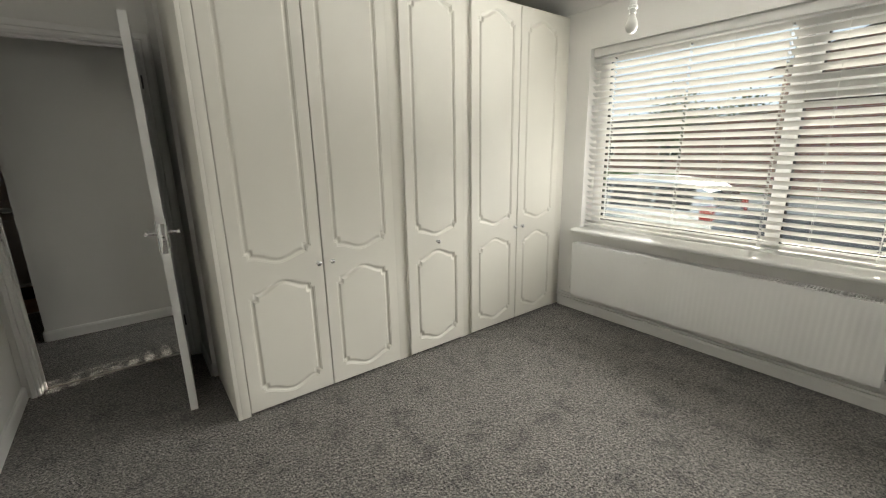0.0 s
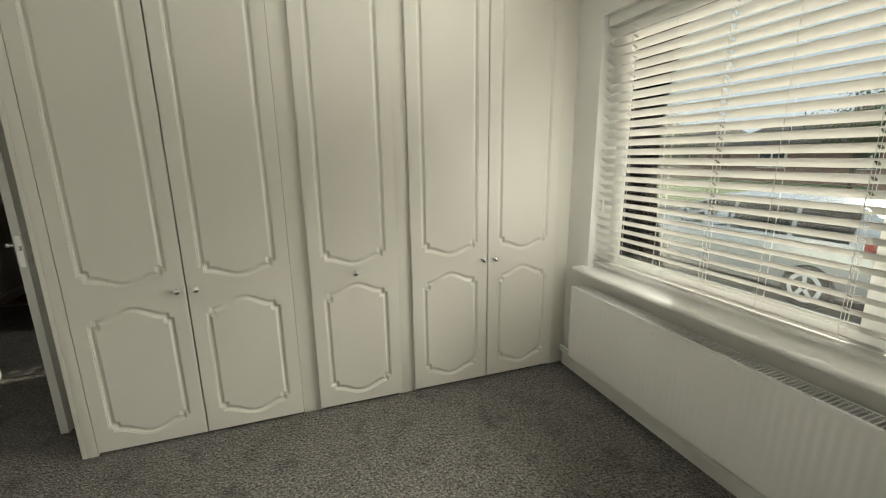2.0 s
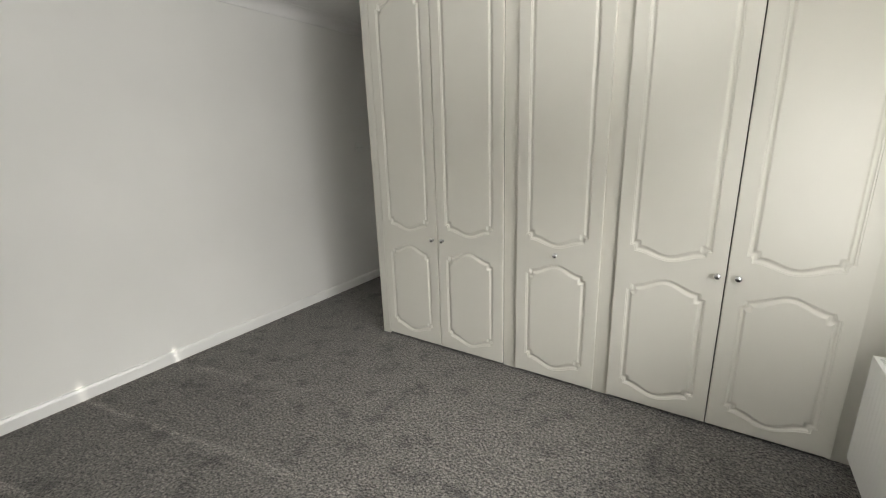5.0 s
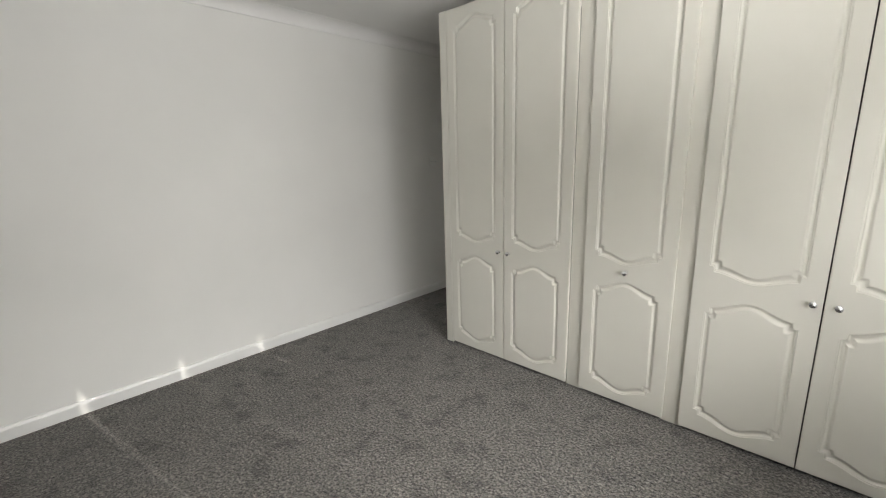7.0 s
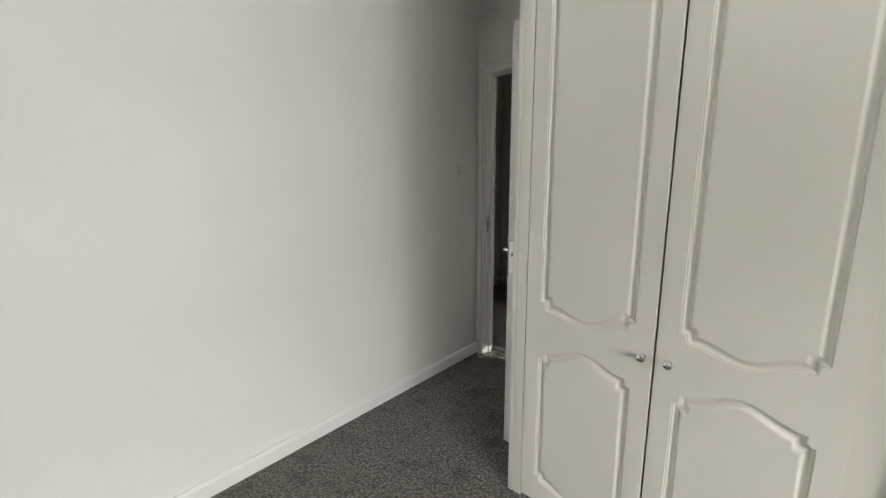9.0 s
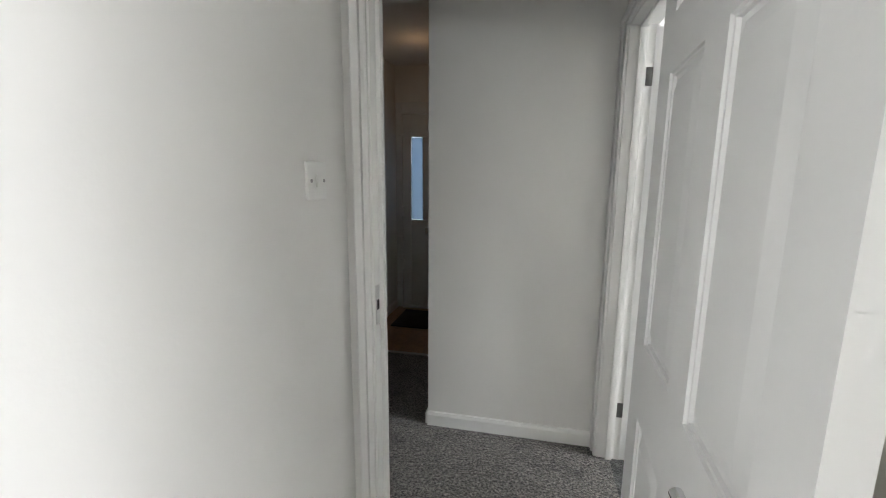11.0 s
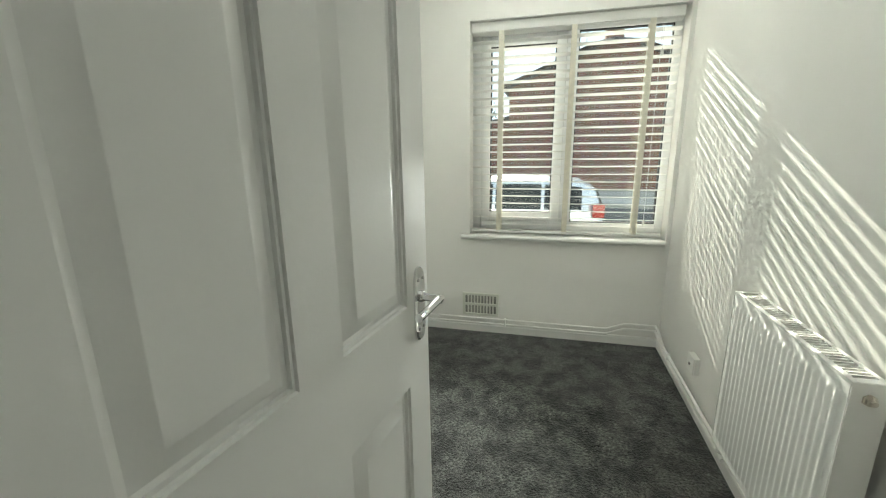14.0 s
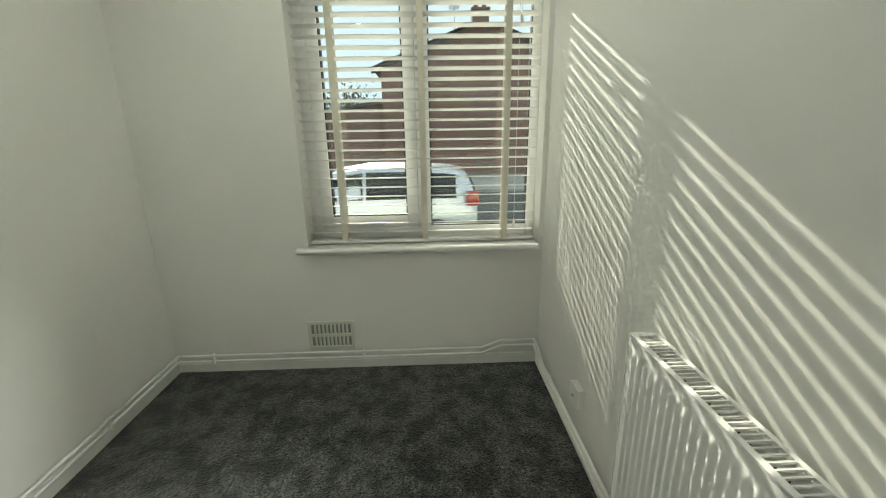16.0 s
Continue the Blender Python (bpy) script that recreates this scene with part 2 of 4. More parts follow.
# ---- building blocks ----
def box(bm, x0, y0, z0, x1, y1, z1, m=None):
    c = bmesh.ops.create_cube(bm, size=1)["verts"]
    t = Matrix.Translation(((x0 + x1) / 2, (y0 + y1) / 2, (z0 + z1) / 2)) @ Matrix.Diagonal((abs(x1 - x0), abs(y1 - y0), abs(z1 - z0), 1))
    bmesh.ops.transform(bm, matrix=(m @ t if m else t), verts=c)
    return c


def rounded(bm, width, segments=2, angle=30):
    edges = [e for e in bm.edges if len(e.link_faces) == 2 and e.calc_face_angle(0) > radians(angle)]
    bmesh.ops.bevel(bm, geom=edges, offset=width, segments=segments, affect="EDGES", profile=0.6, clamp_overlap=True)


def rbox(x0, y0, z0, x1, y1, z1, width=0.003, segments=2):
    bm = bmesh.new()
    box(bm, x0, y0, z0, x1, y1, z1)
    rounded(bm, width, segments)
    return bm


def rod(bm, a, b, r, sides=14, r2=None):
    a, b = Vector(a), Vector(b)
    m = Matrix.Translation((a + b) / 2) @ (b - a).to_track_quat("Z", "Y").to_matrix().to_4x4()
    return bmesh.ops.create_cone(bm, cap_ends=True, segments=sides, radius1=r, radius2=r if r2 is None else r2, depth=(b - a).length, matrix=m)["verts"]


def lathe(bm, rings, axis=Matrix.Identity(4), sides=20):
    """A turned shape from (radius, height) rings about the z axis of a pose."""
    rows = []
    for r, h in rings:
        rows.append([bm.verts.new(axis @ Vector((r * math.cos(2 * math.pi * i / sides), r * math.sin(2 * math.pi * i / sides), h))) for i in range(sides)])
    for a, b in zip(rows, rows[1:]):
        for i in range(sides):
            bm.faces.new((a[i], a[(i + 1) % sides], b[(i + 1) % sides], b[i]))
    bm.faces.new(rows[0][::-1])
    bm.faces.new(rows[-1])


def tube(bm, points, r, sides=12):
    """A pipe along points, with mitred bends."""
    pts = [Vector(p) for p in points]
    rows = []
    for i, p in enumerate(pts):
        a = (p - pts[i - 1]).normalized() if i else (pts[1] - p).normalized()
        b = (pts[i + 1] - p).normalized() if i + 1 < len(pts) else a
        w = (a + b).normalized()
        up = Vector((0, 0, 1)) if abs(w.z) < 0.9 else Vector((0, 1, 0))
        u = w.cross(up).normalized()
        v = u.cross(w).normalized()
        rows.append([bm.verts.new(p + r * (math.cos(2 * math.pi * j / sides) * u + math.sin(2 * math.pi * j / sides) * v)) for j in range(sides)])
    for a, b in zip(rows, rows[1:]):
        for j in range(sides):
            bm.faces.new((a[j], a[(j + 1) % sides], b[(j + 1) % sides], b[j]))
    bm.faces.new(rows[0][::-1])
    bm.faces.new(rows[-1])


def extrude_profile(bm, profile, a, b, side):
    """A moulding: profile points (out, up) run from a to b; side is the way out of the wall."""
    a, b, side = Vector(a), Vector(b), Vector(side)
    ra = [bm.verts.new(a + side * o + Vector((0, 0, h))) for o, h in profile]
    rb = [bm.verts.new(b + side * o + Vector((0, 0, h))) for o, h in profile]
    n = len(profile)
    for i in range(n):
        bm.faces.new((ra[i], ra[(i + 1) % n], rb[(i + 1) % n], rb[i]))
    bm.faces.new(ra[::-1])
    bm.faces.new(rb)


def obj(name, bm, mat, smooth=True):
    bmesh.ops.recalc_face_normals(bm, faces=bm.faces)
    me = bpy.data.meshes.new(name)
    bm.to_mesh(me)
    bm.free()
    me.materials.append(mat)
    if smooth:
        me.shade_smooth()
        me.set_sharp_from_angle(angle=radians(35))
    return new(name, me)


def part(name, bm, mat, parent, label="", smooth=True):
    ob = obj(name, bm, mat, smooth)
    ob.parent = parent
    if label:
        tagged(ob, label)
    return ob


def thing(name, label, category, group="", m=None):
    ob = new(name)
    ob.empty_display_size = 0.1
    if m:
        ob.matrix_world = m
    return tagged(ob, label, category, group)


def structure(name, bm, mat, label, category, smooth=False):
    return tagged(obj(name, bm, mat, smooth), label, category, kind="structure")


def slab(name, x0, y0, z0, x1, y1, z1, mat, label, category="wall"):
    bm = bmesh.new()
    box(bm, x0, y0, z0, x1, y1, z1)
    return structure(name, bm, mat, label, category)


# ---- plan ----
W1, W2 = 3.605, 3.665          # inner faces of the outer wall, bedroom and small room
OUT = 3.93                    # its outer face
CEILING = 2.44
R2Y0, R2Y1 = 0.765, 2.85       # side walls of the small room
HALLY = 1.975                 # far wall of the hall
GROUND = -0.75

# floors
bm = bmesh.new()
box(bm, -0.05, -4.3, -0.15, W1 + 0.02, 0.62, 0.0)
box(bm, -0.05, 0.62, -0.15, 0.94, 1.085, 0.0)
structure("floor_bedroom", bm, CARPET_GREY, "grey speckled cut-pile bedroom carpet", "carpet")
slab("floor_hall", -2.25, 1.085, -0.15, 0.95, 2.85, -0.001, CARPET_GREY, "grey speckled hall carpet", "carpet")
slab("floor_small_room", 0.95, 0.7, -0.15, W2 + 0.02, 2.95, -0.0005, CARPET_DARK, "charcoal cut-pile small room carpet", "carpet")
slab("floor_entrance", -1.05, 2.85, -0.15, 0.1, 4.05, -0.012, OAK, "oak laminate entrance floor base", "floor")
slab("ceiling", -2.3, -4.4, CEILING, OUT, 4.3, CEILING + 0.15, CEIL, "white painted plaster ceiling", "ceiling")

# walls of the bedroom
slab("wall_west", -0.12, -4.4, 0, 0.0, 1.12, CEILING, PAINT, "white painted bedroom wall")
slab("wall_south", -0.12, -4.4, 0, W1, -4.28, CEILING, PAINT, "white painted bedroom end wall")
slab("wall_behind_wardrobe", 0.92, 0.60, 0, W2, R2Y0, CEILING, PAINT, "white painted wall behind the wardrobe")
slab("wall_stub", 0.92, R2Y0, 0, 1.0, 1.145, CEILING, PAINT, "white painted wall beside the door")
bm = bmesh.new()
box(bm, 0.0, 1.02, 0, 0.055, 1.12, CEILING)
box(bm, 0.055, 1.02, 2.02, 0.866, 1.12, CEILING)
box(bm, 0.866, 1.02, 0, 0.92, 1.12, CEILING)
structure("wall_north", bm, PAINT, "white painted wall around the bedroom door", "wall")

# hall
slab("wall_hall_end", 0.0, HALLY, 0, 0.89, HALLY + 0.1, CEILING, PAINT, "white painted hall wall")
slab("wall_hall_side", 0.0, HALLY + 0.1, 0, 0.1, 4.05, CEILING, PAINT, "white painted entrance wall")
slab("wall_hall_west", -2.3, 1.0, 0, -2.2, 2.2, CEILING, PAINT, "white painted far hall wall")
slab("wall_hall_south", -2.3, 1.02, 0, -0.12, 1.12, CEILING, PAINT, "white painted hall side wall")
slab("wall_hall_north", -2.3, 2.2, 0, -0.95, 2.30, CEILING, PAINT, "white painted hall return wall")
slab("wall_entrance_west", -1.05, 2.30, 0, -0.95, 2.78, CEILING, PAINT, "white painted entrance wall, near part")
slab("wall_entrance_west_far", -1.05, 2.78, 0, -0.86, 4.05, CEILING, PAINT, "white painted entrance wall, far part")
bm = bmesh.new()
box(bm, -1.05, 3.98, 2.10, 0.1, 4.2, CEILING)
box(bm, -1.05, 4.06, 0, -0.86, 4.2, 2.10)
box(bm, 0.04, 3.98, 0, 0.1, 4.2, 2.10)
structure("wall_entrance_front", bm, PAINT, "white painted wall around the front door", "wall")

# small room
bm = bmesh.new()
box(bm, 0.89, 1.145, 2.02, 1.0, 1.912, CEILING)
box(bm, 0.89, 1.912, 0, 1.0, R2Y1, CEILING)
structure("wall_small_room_door", bm, PAINT, "white painted wall around the small room door", "wall")
slab("wall_small_room_north", 0.90, R2Y1, 0, W2, R2Y1 + 0.1, CEILING, PAINT, "white painted small room wall")

# outer wall with two window openings, split between the rooms behind the wardrobe wall
WIN1 = (-0.18, -2.62, 0.70, 2.08)
WIN2 = (2.035, 0.790, 0.70, 2.07)


def outer_wall(name, x0, y0, y1, win, label):
    bm = bmesh.new()
    top, bottom = max(win[:2]), min(win[:2])
    box(bm, x0, y0, GROUND - 0.3, OUT, bottom, CEILING + 0.15)
    box(bm, x0, top, GROUND - 0.3, OUT, y1, CEILING + 0.15)
    box(bm, x0, bottom, GROUND - 0.3, OUT, top, win[2])
    box(bm, x0, bottom, win[3], OUT, top, CEILING + 0.15)
    return structure(name, bm, PAINT, label, "wall")


outer_wall("wall_east", W1, -4.4, 0.70, WIN1, "white painted window wall of the bedroom")
outer_wall("wall_east_small_room", W2, 0.70, 4.2, WIN2, "white painted window wall of the small room")

# skirting
SKIRT = ((0, 0), (0.016, 0), (0.016, 0.062), (0.010, 0.078), (0, 0.080))
LOW_SKIRT = ((0, 0), (0.016, 0), (0.016, 0.048), (0.012, 0.058), (0, 0.060))


def skirting(a, b, side, profile=SKIRT, label="white gloss painted skirting board"):
    bm = bmesh.new()
    extrude_profile(bm, profile, (*a, 0), (*b, 0), (*side, 0))
    structure("baseboard", bm, TRIM, label, "skirting board")


skirting((0.0, -4.28), (0.0, 1.02), (1, 0))
skirting((W1, 0.0), (W1, -4.28), (-1, 0))
skirting((0.0, HALLY), (0.868, HALLY), (0, -1))
skirting((0.92, 0.60), (0.944, 0.60), (0, -1))
skirting((0.92, 0.60), (0.92, 1.02), (-1, 0))
skirting((-0.86, 2.78), (-0.86, 3.98), (1, 0))
skirting((-0.95, 2.30), (-0.95, 2.78), (1, 0))
skirting((-0.95, 2.78), (-0.86, 2.78), (0, -1))
skirting((0.0, HALLY), (0.0, 3.98), (-1, 0))
skirting((W2, R2Y0), (W2, R2Y1), (-1, 0), LOW_SKIRT)
skirting((1.0, R2Y0), (W2 - 0.016, R2Y0), (0, 1), LOW_SKIRT)
skirting((1.0, R2Y1), (W2 - 0.016, R2Y1), (0, -1), LOW_SKIRT)

# cove cornice of the bedroom
COVE = [(0, -0.085)] + [(0.006 + 0.084 * (1 - math.cos(a)), -0.080 + 0.078 * math.sin(a)) for a in [math.pi / 2 * i / 8 for i in range(9)]] + [(0.09, 0.0), (0, 0)]
for a, b, side in (((0, -4.28), (0, 1.02), (1, 0)), ((W1, -4.28), (W1, 0.6), (-1, 0)), ((0.0, 1.02), (0.92, 1.02), (0, -1)), ((0.92, 0.6), (W1, 0.6), (0, -1))):
    bm = bmesh.new()
    extrude_profile(bm, COVE, (*a, CEILING), (*b, CEILING), (*side, 0))
    structure("trim_cornice", bm, CEIL, "white plaster cove cornice", "cornice", True)


# door linings and architraves: u runs along the opening, n out of the wall
def door_frame(name, m, width, depth, height=2.0, sides=(True, True), faces=(1, 1), near=0.062, far=0.062, label="white gloss painted door frame"):
    """Opening from u 0 to width, wall from n 0 to depth; lining inside it and architraves on both faces."""
    root = tagged(new(name), label, "door frame", kind="structure")
    root.matrix_world = m
    for u0, u1 in ((-0.025, 0.0), (width, width + 0.025)):
        bm = rbox(u0, -0.002, 0, u1, depth + 0.002, height + 0.025, 0.002)
        part("jamb", bm, TRIM, root)
    part("head", rbox(0, -0.002, height, width, depth + 0.002, height + 0.025, 0.002), TRIM, root)
    for u0, u1 in ((0.0, 0.012), (width - 0.012, width)):
        part("door_stop", rbox(u0, 0.042, 0, u1, 0.072, height, 0.002), TRIM, root)
    part("door_stop", rbox(0.012, 0.042, height - 0.012, width - 0.012, 0.072, height, 0.002), TRIM, root)
    for f, n0, way in ((0, 0.0, -1), (1, depth, 1)):
        if not faces[f]:
            continue
        for s, (ua, ub) in enumerate(((-0.006, -near), (width + 0.006, width + far))):
            if not sides[s]:
                continue
            bm = bmesh.new()
            w = ub - ua
            prof = [(0, 0), (0, 0.012), (0.10, 0.016), (0.30, 0.016), (0.33, 0.009), (0.41, 0.009), (0.45, 0.020), (0.88, 0.024), (1.0, 0.021), (1, 0)]
            a = [bm.verts.new((ua + w * p, n0 + way * (q + 0.001), 0)) for p, q in prof]
            b = [bm.verts.new((ua + w * p, n0 + way * (q + 0.001), height + 0.006 + 0.056 * p)) for p, q in prof]
            for i in range(len(prof)):
                bm.faces.new((a[i], a[(i + 1) % len(prof)], b[(i + 1) % len(prof)], b[i]))
            bm.faces.new(a)
            bm.faces.new(b)
            part("architrave", bm, TRIM, root)
        bm = bmesh.new()
        prof = [(0, 0), (0, 0.012), (0.10, 0.016), (0.30, 0.016), (0.33, 0.009), (0.41, 0.009), (0.45, 0.020), (0.88, 0.024), (1.0, 0.021), (1, 0)]
        ea, eb = ((near - 0.006) / 0.056 if sides[0] else 0.0), ((far - 0.006) / 0.056 if sides[1] else 0.0)
        a = [bm.verts.new((-0.006 - 0.056 * p * ea, n0 + way * (q + 0.001), height + 0.006 + 0.056 * p)) for p, q in prof]
        b = [bm.verts.new((width + 0.006 + 0.056 * p * eb, n0 + way * (q + 0.001), height + 0.006 + 0.056 * p)) for p, q in prof]
        for i in range(len(prof)):
            bm.faces.new((a[i], a[(i + 1) % len(prof)], b[(i + 1) % len(prof)], b[i]))
        bm.faces.new(a)
        bm.faces.new(b)
        part("architrave_head", bm, TRIM, root)
    return root


# bedroom door opening: u along +x from 0.085, wall from the room face
frame_1 = door_frame("door_frame_bedroom", pose(0.080, 1.02, 0), 0.761, 0.10, sides=(True, True), near=0.050)
bm = rbox(0.0005, 0.004, 0.93, 0.0035, 0.030, 1.05, 0.001)
strike = part("strike_plate", bm, CHROME, frame_1, "chrome strike plate")
# no hole is cut: a near-black block paints its shade
part("strike_hole_shade", rbox(0.002, 0.010, 0.975, 0.0045, 0.024, 1.005, 0.0005), DARK, strike)
# small room door opening: u along +y from 1.152, wall from the room face towards the hall
frame_2 = door_frame("door_frame_small_room", Matrix.Translation((1.0, 1.152, 0)) @ Matrix(((0, -1, 0, 0), (1, 0, 0, 0), (0, 0, 1, 0), (0, 0, 0, 1))), 0.735, 0.11, sides=(False, True), faces=(0, 1), far=0.084)
slab("threshold_bar", 0.080, 1.075, 0.0, 0.841, 1.095, 0.004, BRASS, "thin metal carpet bar in the doorway", "threshold")


# ---- panelled doors ----
def offset_loop(pts, d):
    """Inward offset of a closed counter-clockwise outline."""
    n = len(pts)
    out = []
    for i in range(n):
        p, a, b = Vector(pts[i]), Vector(pts[i - 1]), Vector(pts[(i + 1) % n])
        e1, e2 = (p - a).normalized(), (b - p).normalized()
        n1, n2 = Vector((-e1.y, e1.x)), Vector((-e2.y, e2.x))
        h = n1 + n2
        h = h / max(0.35, h.length_squared / 2)
        out.append(p + h * d)
    return out


def moulded_face(bm, u1, v1, outlines, profile, y, way):
    """A face u 0..u1, v 0..v1 at depth y, with sunk mouldings along the outlines. way: +1 if depth grows into the slab."""
    rim = [bm.verts.new((u, y, v)) for u, v in ((0, 0), (u1, 0), (u1, v1), (0, v1))]
    edges = [bm.edges.new((rim[i], rim[(i + 1) % 4])) for i in range(4)]
    for line in outlines:
        rows = []
        for d, deep in profile:
            ring = [Vector(q) for q in line(d)] if callable(line) else offset_loop(line, d)
            rows.append([bm.verts.new((q.x, y + way * deep, q.y)) for q in ring])
        n = len(rows[0])
        edges += [bm.edges.new((rows[0][i], rows[0][(i + 1) % n])) for i in range(n)]
        for a, b in zip(rows, rows[1:]):
            for i in range(n):
                bm.faces.new((a[i], a[(i + 1) % n], b[(i + 1) % n], b[i]))
        inner = [bm.edges.get((rows[-1][i], rows[-1][(i + 1) % n])) for i in range(n)]
        bmesh.ops.triangle_fill(bm, use_beauty=True, use_dissolve=False, edges=inner)
    bmesh.ops.triangle_fill(bm, use_beauty=True, use_dissolve=False, edges=edges)
    return rim


def rect(u0, v0, u1, v1):
    return [(u0, v0), (u1, v0), (u1, v1), (u0, v1)]


SIX = [rect(a, c, b, d) for a, b in ((0.108, 0.333), (0.435, 0.660)) for c, d in ((0.205, 0.790), (0.975, 1.580), (1.700, 1.875))]
RAISED = ((-0.002, 0), (0, 0), (0.002, 0.005), (0.006, 0.006), (0.008, 0.012), (0.012, 0.0135), (0.015, 0.0145), (0.045, 0.001), (0.047, 0.001))


def leaf_mesh(width, height, thick, both=True):
    bm = bmesh.new()
    front = moulded_face(bm, width, height, SIX, RAISED, 0.0, 1)
    back = moulded_face(bm, width, height, SIX if both else [], RAISED, thick, -1)
    for i in range(4):
        bm.faces.new((front[i], front[(i + 1) % 4], back[(i + 1) % 4], back[i]))
    return bm


def lever(parent, u, z, y, way, turn):
    """Lever on a shaped backplate. way: out of the leaf along y; turn: the way the lever points along u."""
    bm = bmesh.new()
    line = []
    for k in range(9):
        a = math.pi * k / 8
        line.append((0.019 * math.cos(a), 0.066 + 0.019 * math.sin(a)))
    line = [(0.022, -0.058), (0.022, 0.058)] + line + [(-0.022, 0.058), (-0.022, -0.058)] + [(-a, -b) for a, b in line]
    rows = []
    for s, h in ((1.0, 0.0), (1.0, 0.004), (0.88, 0.0075)):
        rows.append([bm.verts.new((u + a * s, y + way * h, z + b * (1 - (1 - s) * 0.35))) for a, b in line])
    n = len(line)
    for a, b in zip(rows, rows[1:]):
        for i in range(n):
            bm.faces.new((a[i], a[(i + 1) % n], b[(i + 1) % n], b[i]))
    bm.faces.new(rows[-1])
    bm.faces.new(rows[0][::-1])
    plate = part("handle_plate", bm, CHROME, parent, "polished chrome lever handle")
    for du in (-0.011, 0.011):
        for dz in (-0.055, 0.058):
            bm = bmesh.new()
            rod(bm, (u + du, y + way * 0.006, z + dz), (u + du, y + way * 0.0088, z + dz), 0.0038, 12)
            part("screw", bm, SCREW, plate)
    bm = bmesh.new()
    lathe(bm, ((0.013, 0.006), (0.013, 0.012), (0.009, 0.016), (0.009, 0.052), (0.0105, 0.056), (0.0, 0.058)), Matrix.Translation((u, y, z + 0.018)) @ Matrix.Rotation(radians(-90 * way), 4, "X"), 18)
    part("spindle", bm, CHROME, plate)
    bm = bmesh.new()
    pts = [(u + turn * t, y + way * (0.050 - 0.006 * math.sin(t / 0.1 * math.pi)), z + 0.018 - 0.010 * math.sin(max(0, t) / 0.105 * math.pi * 0.9)) for t in (-0.008, 0.0, 0.02, 0.045, 0.07, 0.09, 0.105)]
    tube(bm, pts, 0.0085, 14)
    part("lever_arm", bm, CHROME, plate)


def six_panel_door(name, label, m):
    """Leaf from the hinge: u to the free edge, y from the opening face inwards."""
    root = tagged(new(name), label, "door", kind="structure")
    root.matrix_world = m
    w, h, t = 0.760, 1.980, 0.036
    part("leaf", leaf_mesh(w, h, t), LEAF, root)
    lever(root, 0.712, 0.965, 0.0, -1, -1)
    lever(root, 0.712, 0.965, t, 1, -1)
    bm = rbox(w - 0.0005, 0.006, 0.885, w + 0.0012, t - 0.006, 1.035, 0.0005)
    plate = part("latch_plate", bm, CHROME, root, "chrome latch face plate")
    part("latch_bolt", rbox(w, 0.012, 0.965, w + 0.009, t - 0.012, 0.985, 0.002), CHROME, plate)
    for z in (0.22, 1.75):
        hinge = bmesh.new()
        rod(hinge, (-0.003, -0.005, z), (-0.003, -0.005, z + 0.075), 0.005, 12)
        box(hinge, -0.003, -0.003, z, 0.002, 0.028, z + 0.075)
        hg = part("hinge", hinge, STEEL, root, "steel butt hinge")
        for dz in (0.012, 0.038, 0.063):
            bm = bmesh.new()
            rod(bm, (-0.0045, 0.015, z + dz), (-0.0028, 0.015, z + dz), 0.0035, 10)
            part("screw", bm, SCREW, hg)
    return root


# closed, the bedroom leaf points to -x with its opening face to -y
six_panel_door("door_1", "white six-panel bedroom door, standing wide open", Matrix.Translation((0.838, 1.014, 0.008)) @ Matrix.Rotation(radians(86.4), 4, "Z") @ Matrix(((-1, 0, 0, 0), (0, 1, 0, 0), (0, 0, 1, 0), (0, 0, 0, 1))))
# closed, the small room leaf points to -y with its opening face to +x
six_panel_door("door_2", "white six-panel small room door, standing open", Matrix.Translation((0.997, 1.918, 0.008)) @ Matrix.Rotation(radians(82.2), 4, "Z") @ Matrix(((0, -1, 0, 0), (-1, 0, 0, 0), (0, 0, 1, 0), (0, 0, 0, 1))))
for z in (0.228, 1.758):
    bm = rbox(0.966, 1.8845, z, 0.998, 1.8875, z + 0.075, 0.0008)
    hl = part("hinge_leaf", bm, STEEL, frame_2, "steel hinge leaf")
    hl.matrix_world = Matrix.Identity(4)


# ---- windows ----
def frame_bar(root, name, y0, z0, y1, z1, x0, x1, mat=None, label=""):
    return part(name, rbox(x0, min(y0, y1), z0, x1, max(y0, y1), z1, 0.006, 2), mat or UPVC, root, label)


def light(root, y0, z0, y1, z1, xf, sash=0.0):
    """One glazed light between y0 and y1 with its gasket, and an opening sash of that width round it."""
    a, b = min(y0, y1), max(y0, y1)
    owner = root
    if sash:
        owner = frame_bar(root, "sash", a, z0, a + sash, z1, xf - 0.018, xf + 0.05, label="white plastic opening sash")
        frame_bar(owner, "sash_bar", b - sash, z0, b, z1, xf - 0.018, xf + 0.05)
        frame_bar(owner, "sash_bar", a + sash, z0, b - sash, z0 + sash, xf - 0.018, xf + 0.05)
        frame_bar(owner, "sash_bar", a + sash, z1 - sash, b - sash, z1, xf - 0.018, xf + 0.05)
        a, b, z0, z1 = a + sash, b - sash, z0 + sash, z1 - sash
    bm = bmesh.new()
    g = 0.006
    for y, zz, yy, z in ((a, z0, a + g, z1), (b - g, z0, b, z1), (a + g, z0, b - g, z0 + g), (a + g, z1 - g, b - g, z1)):
        box(bm, xf - 0.003, y, zz, xf + 0.03, yy, z)
    part("gasket", bm, GASKET, owner, "black glazing gasket")
    pane = part("pane", rbox(xf + 0.008, a + g, z0 + g, xf + 0.028, b - g, z1 - g, 0.001, 1), PANE, owner, "clear double-glazed pane")
    pane.visible_shadow = False
    return owner


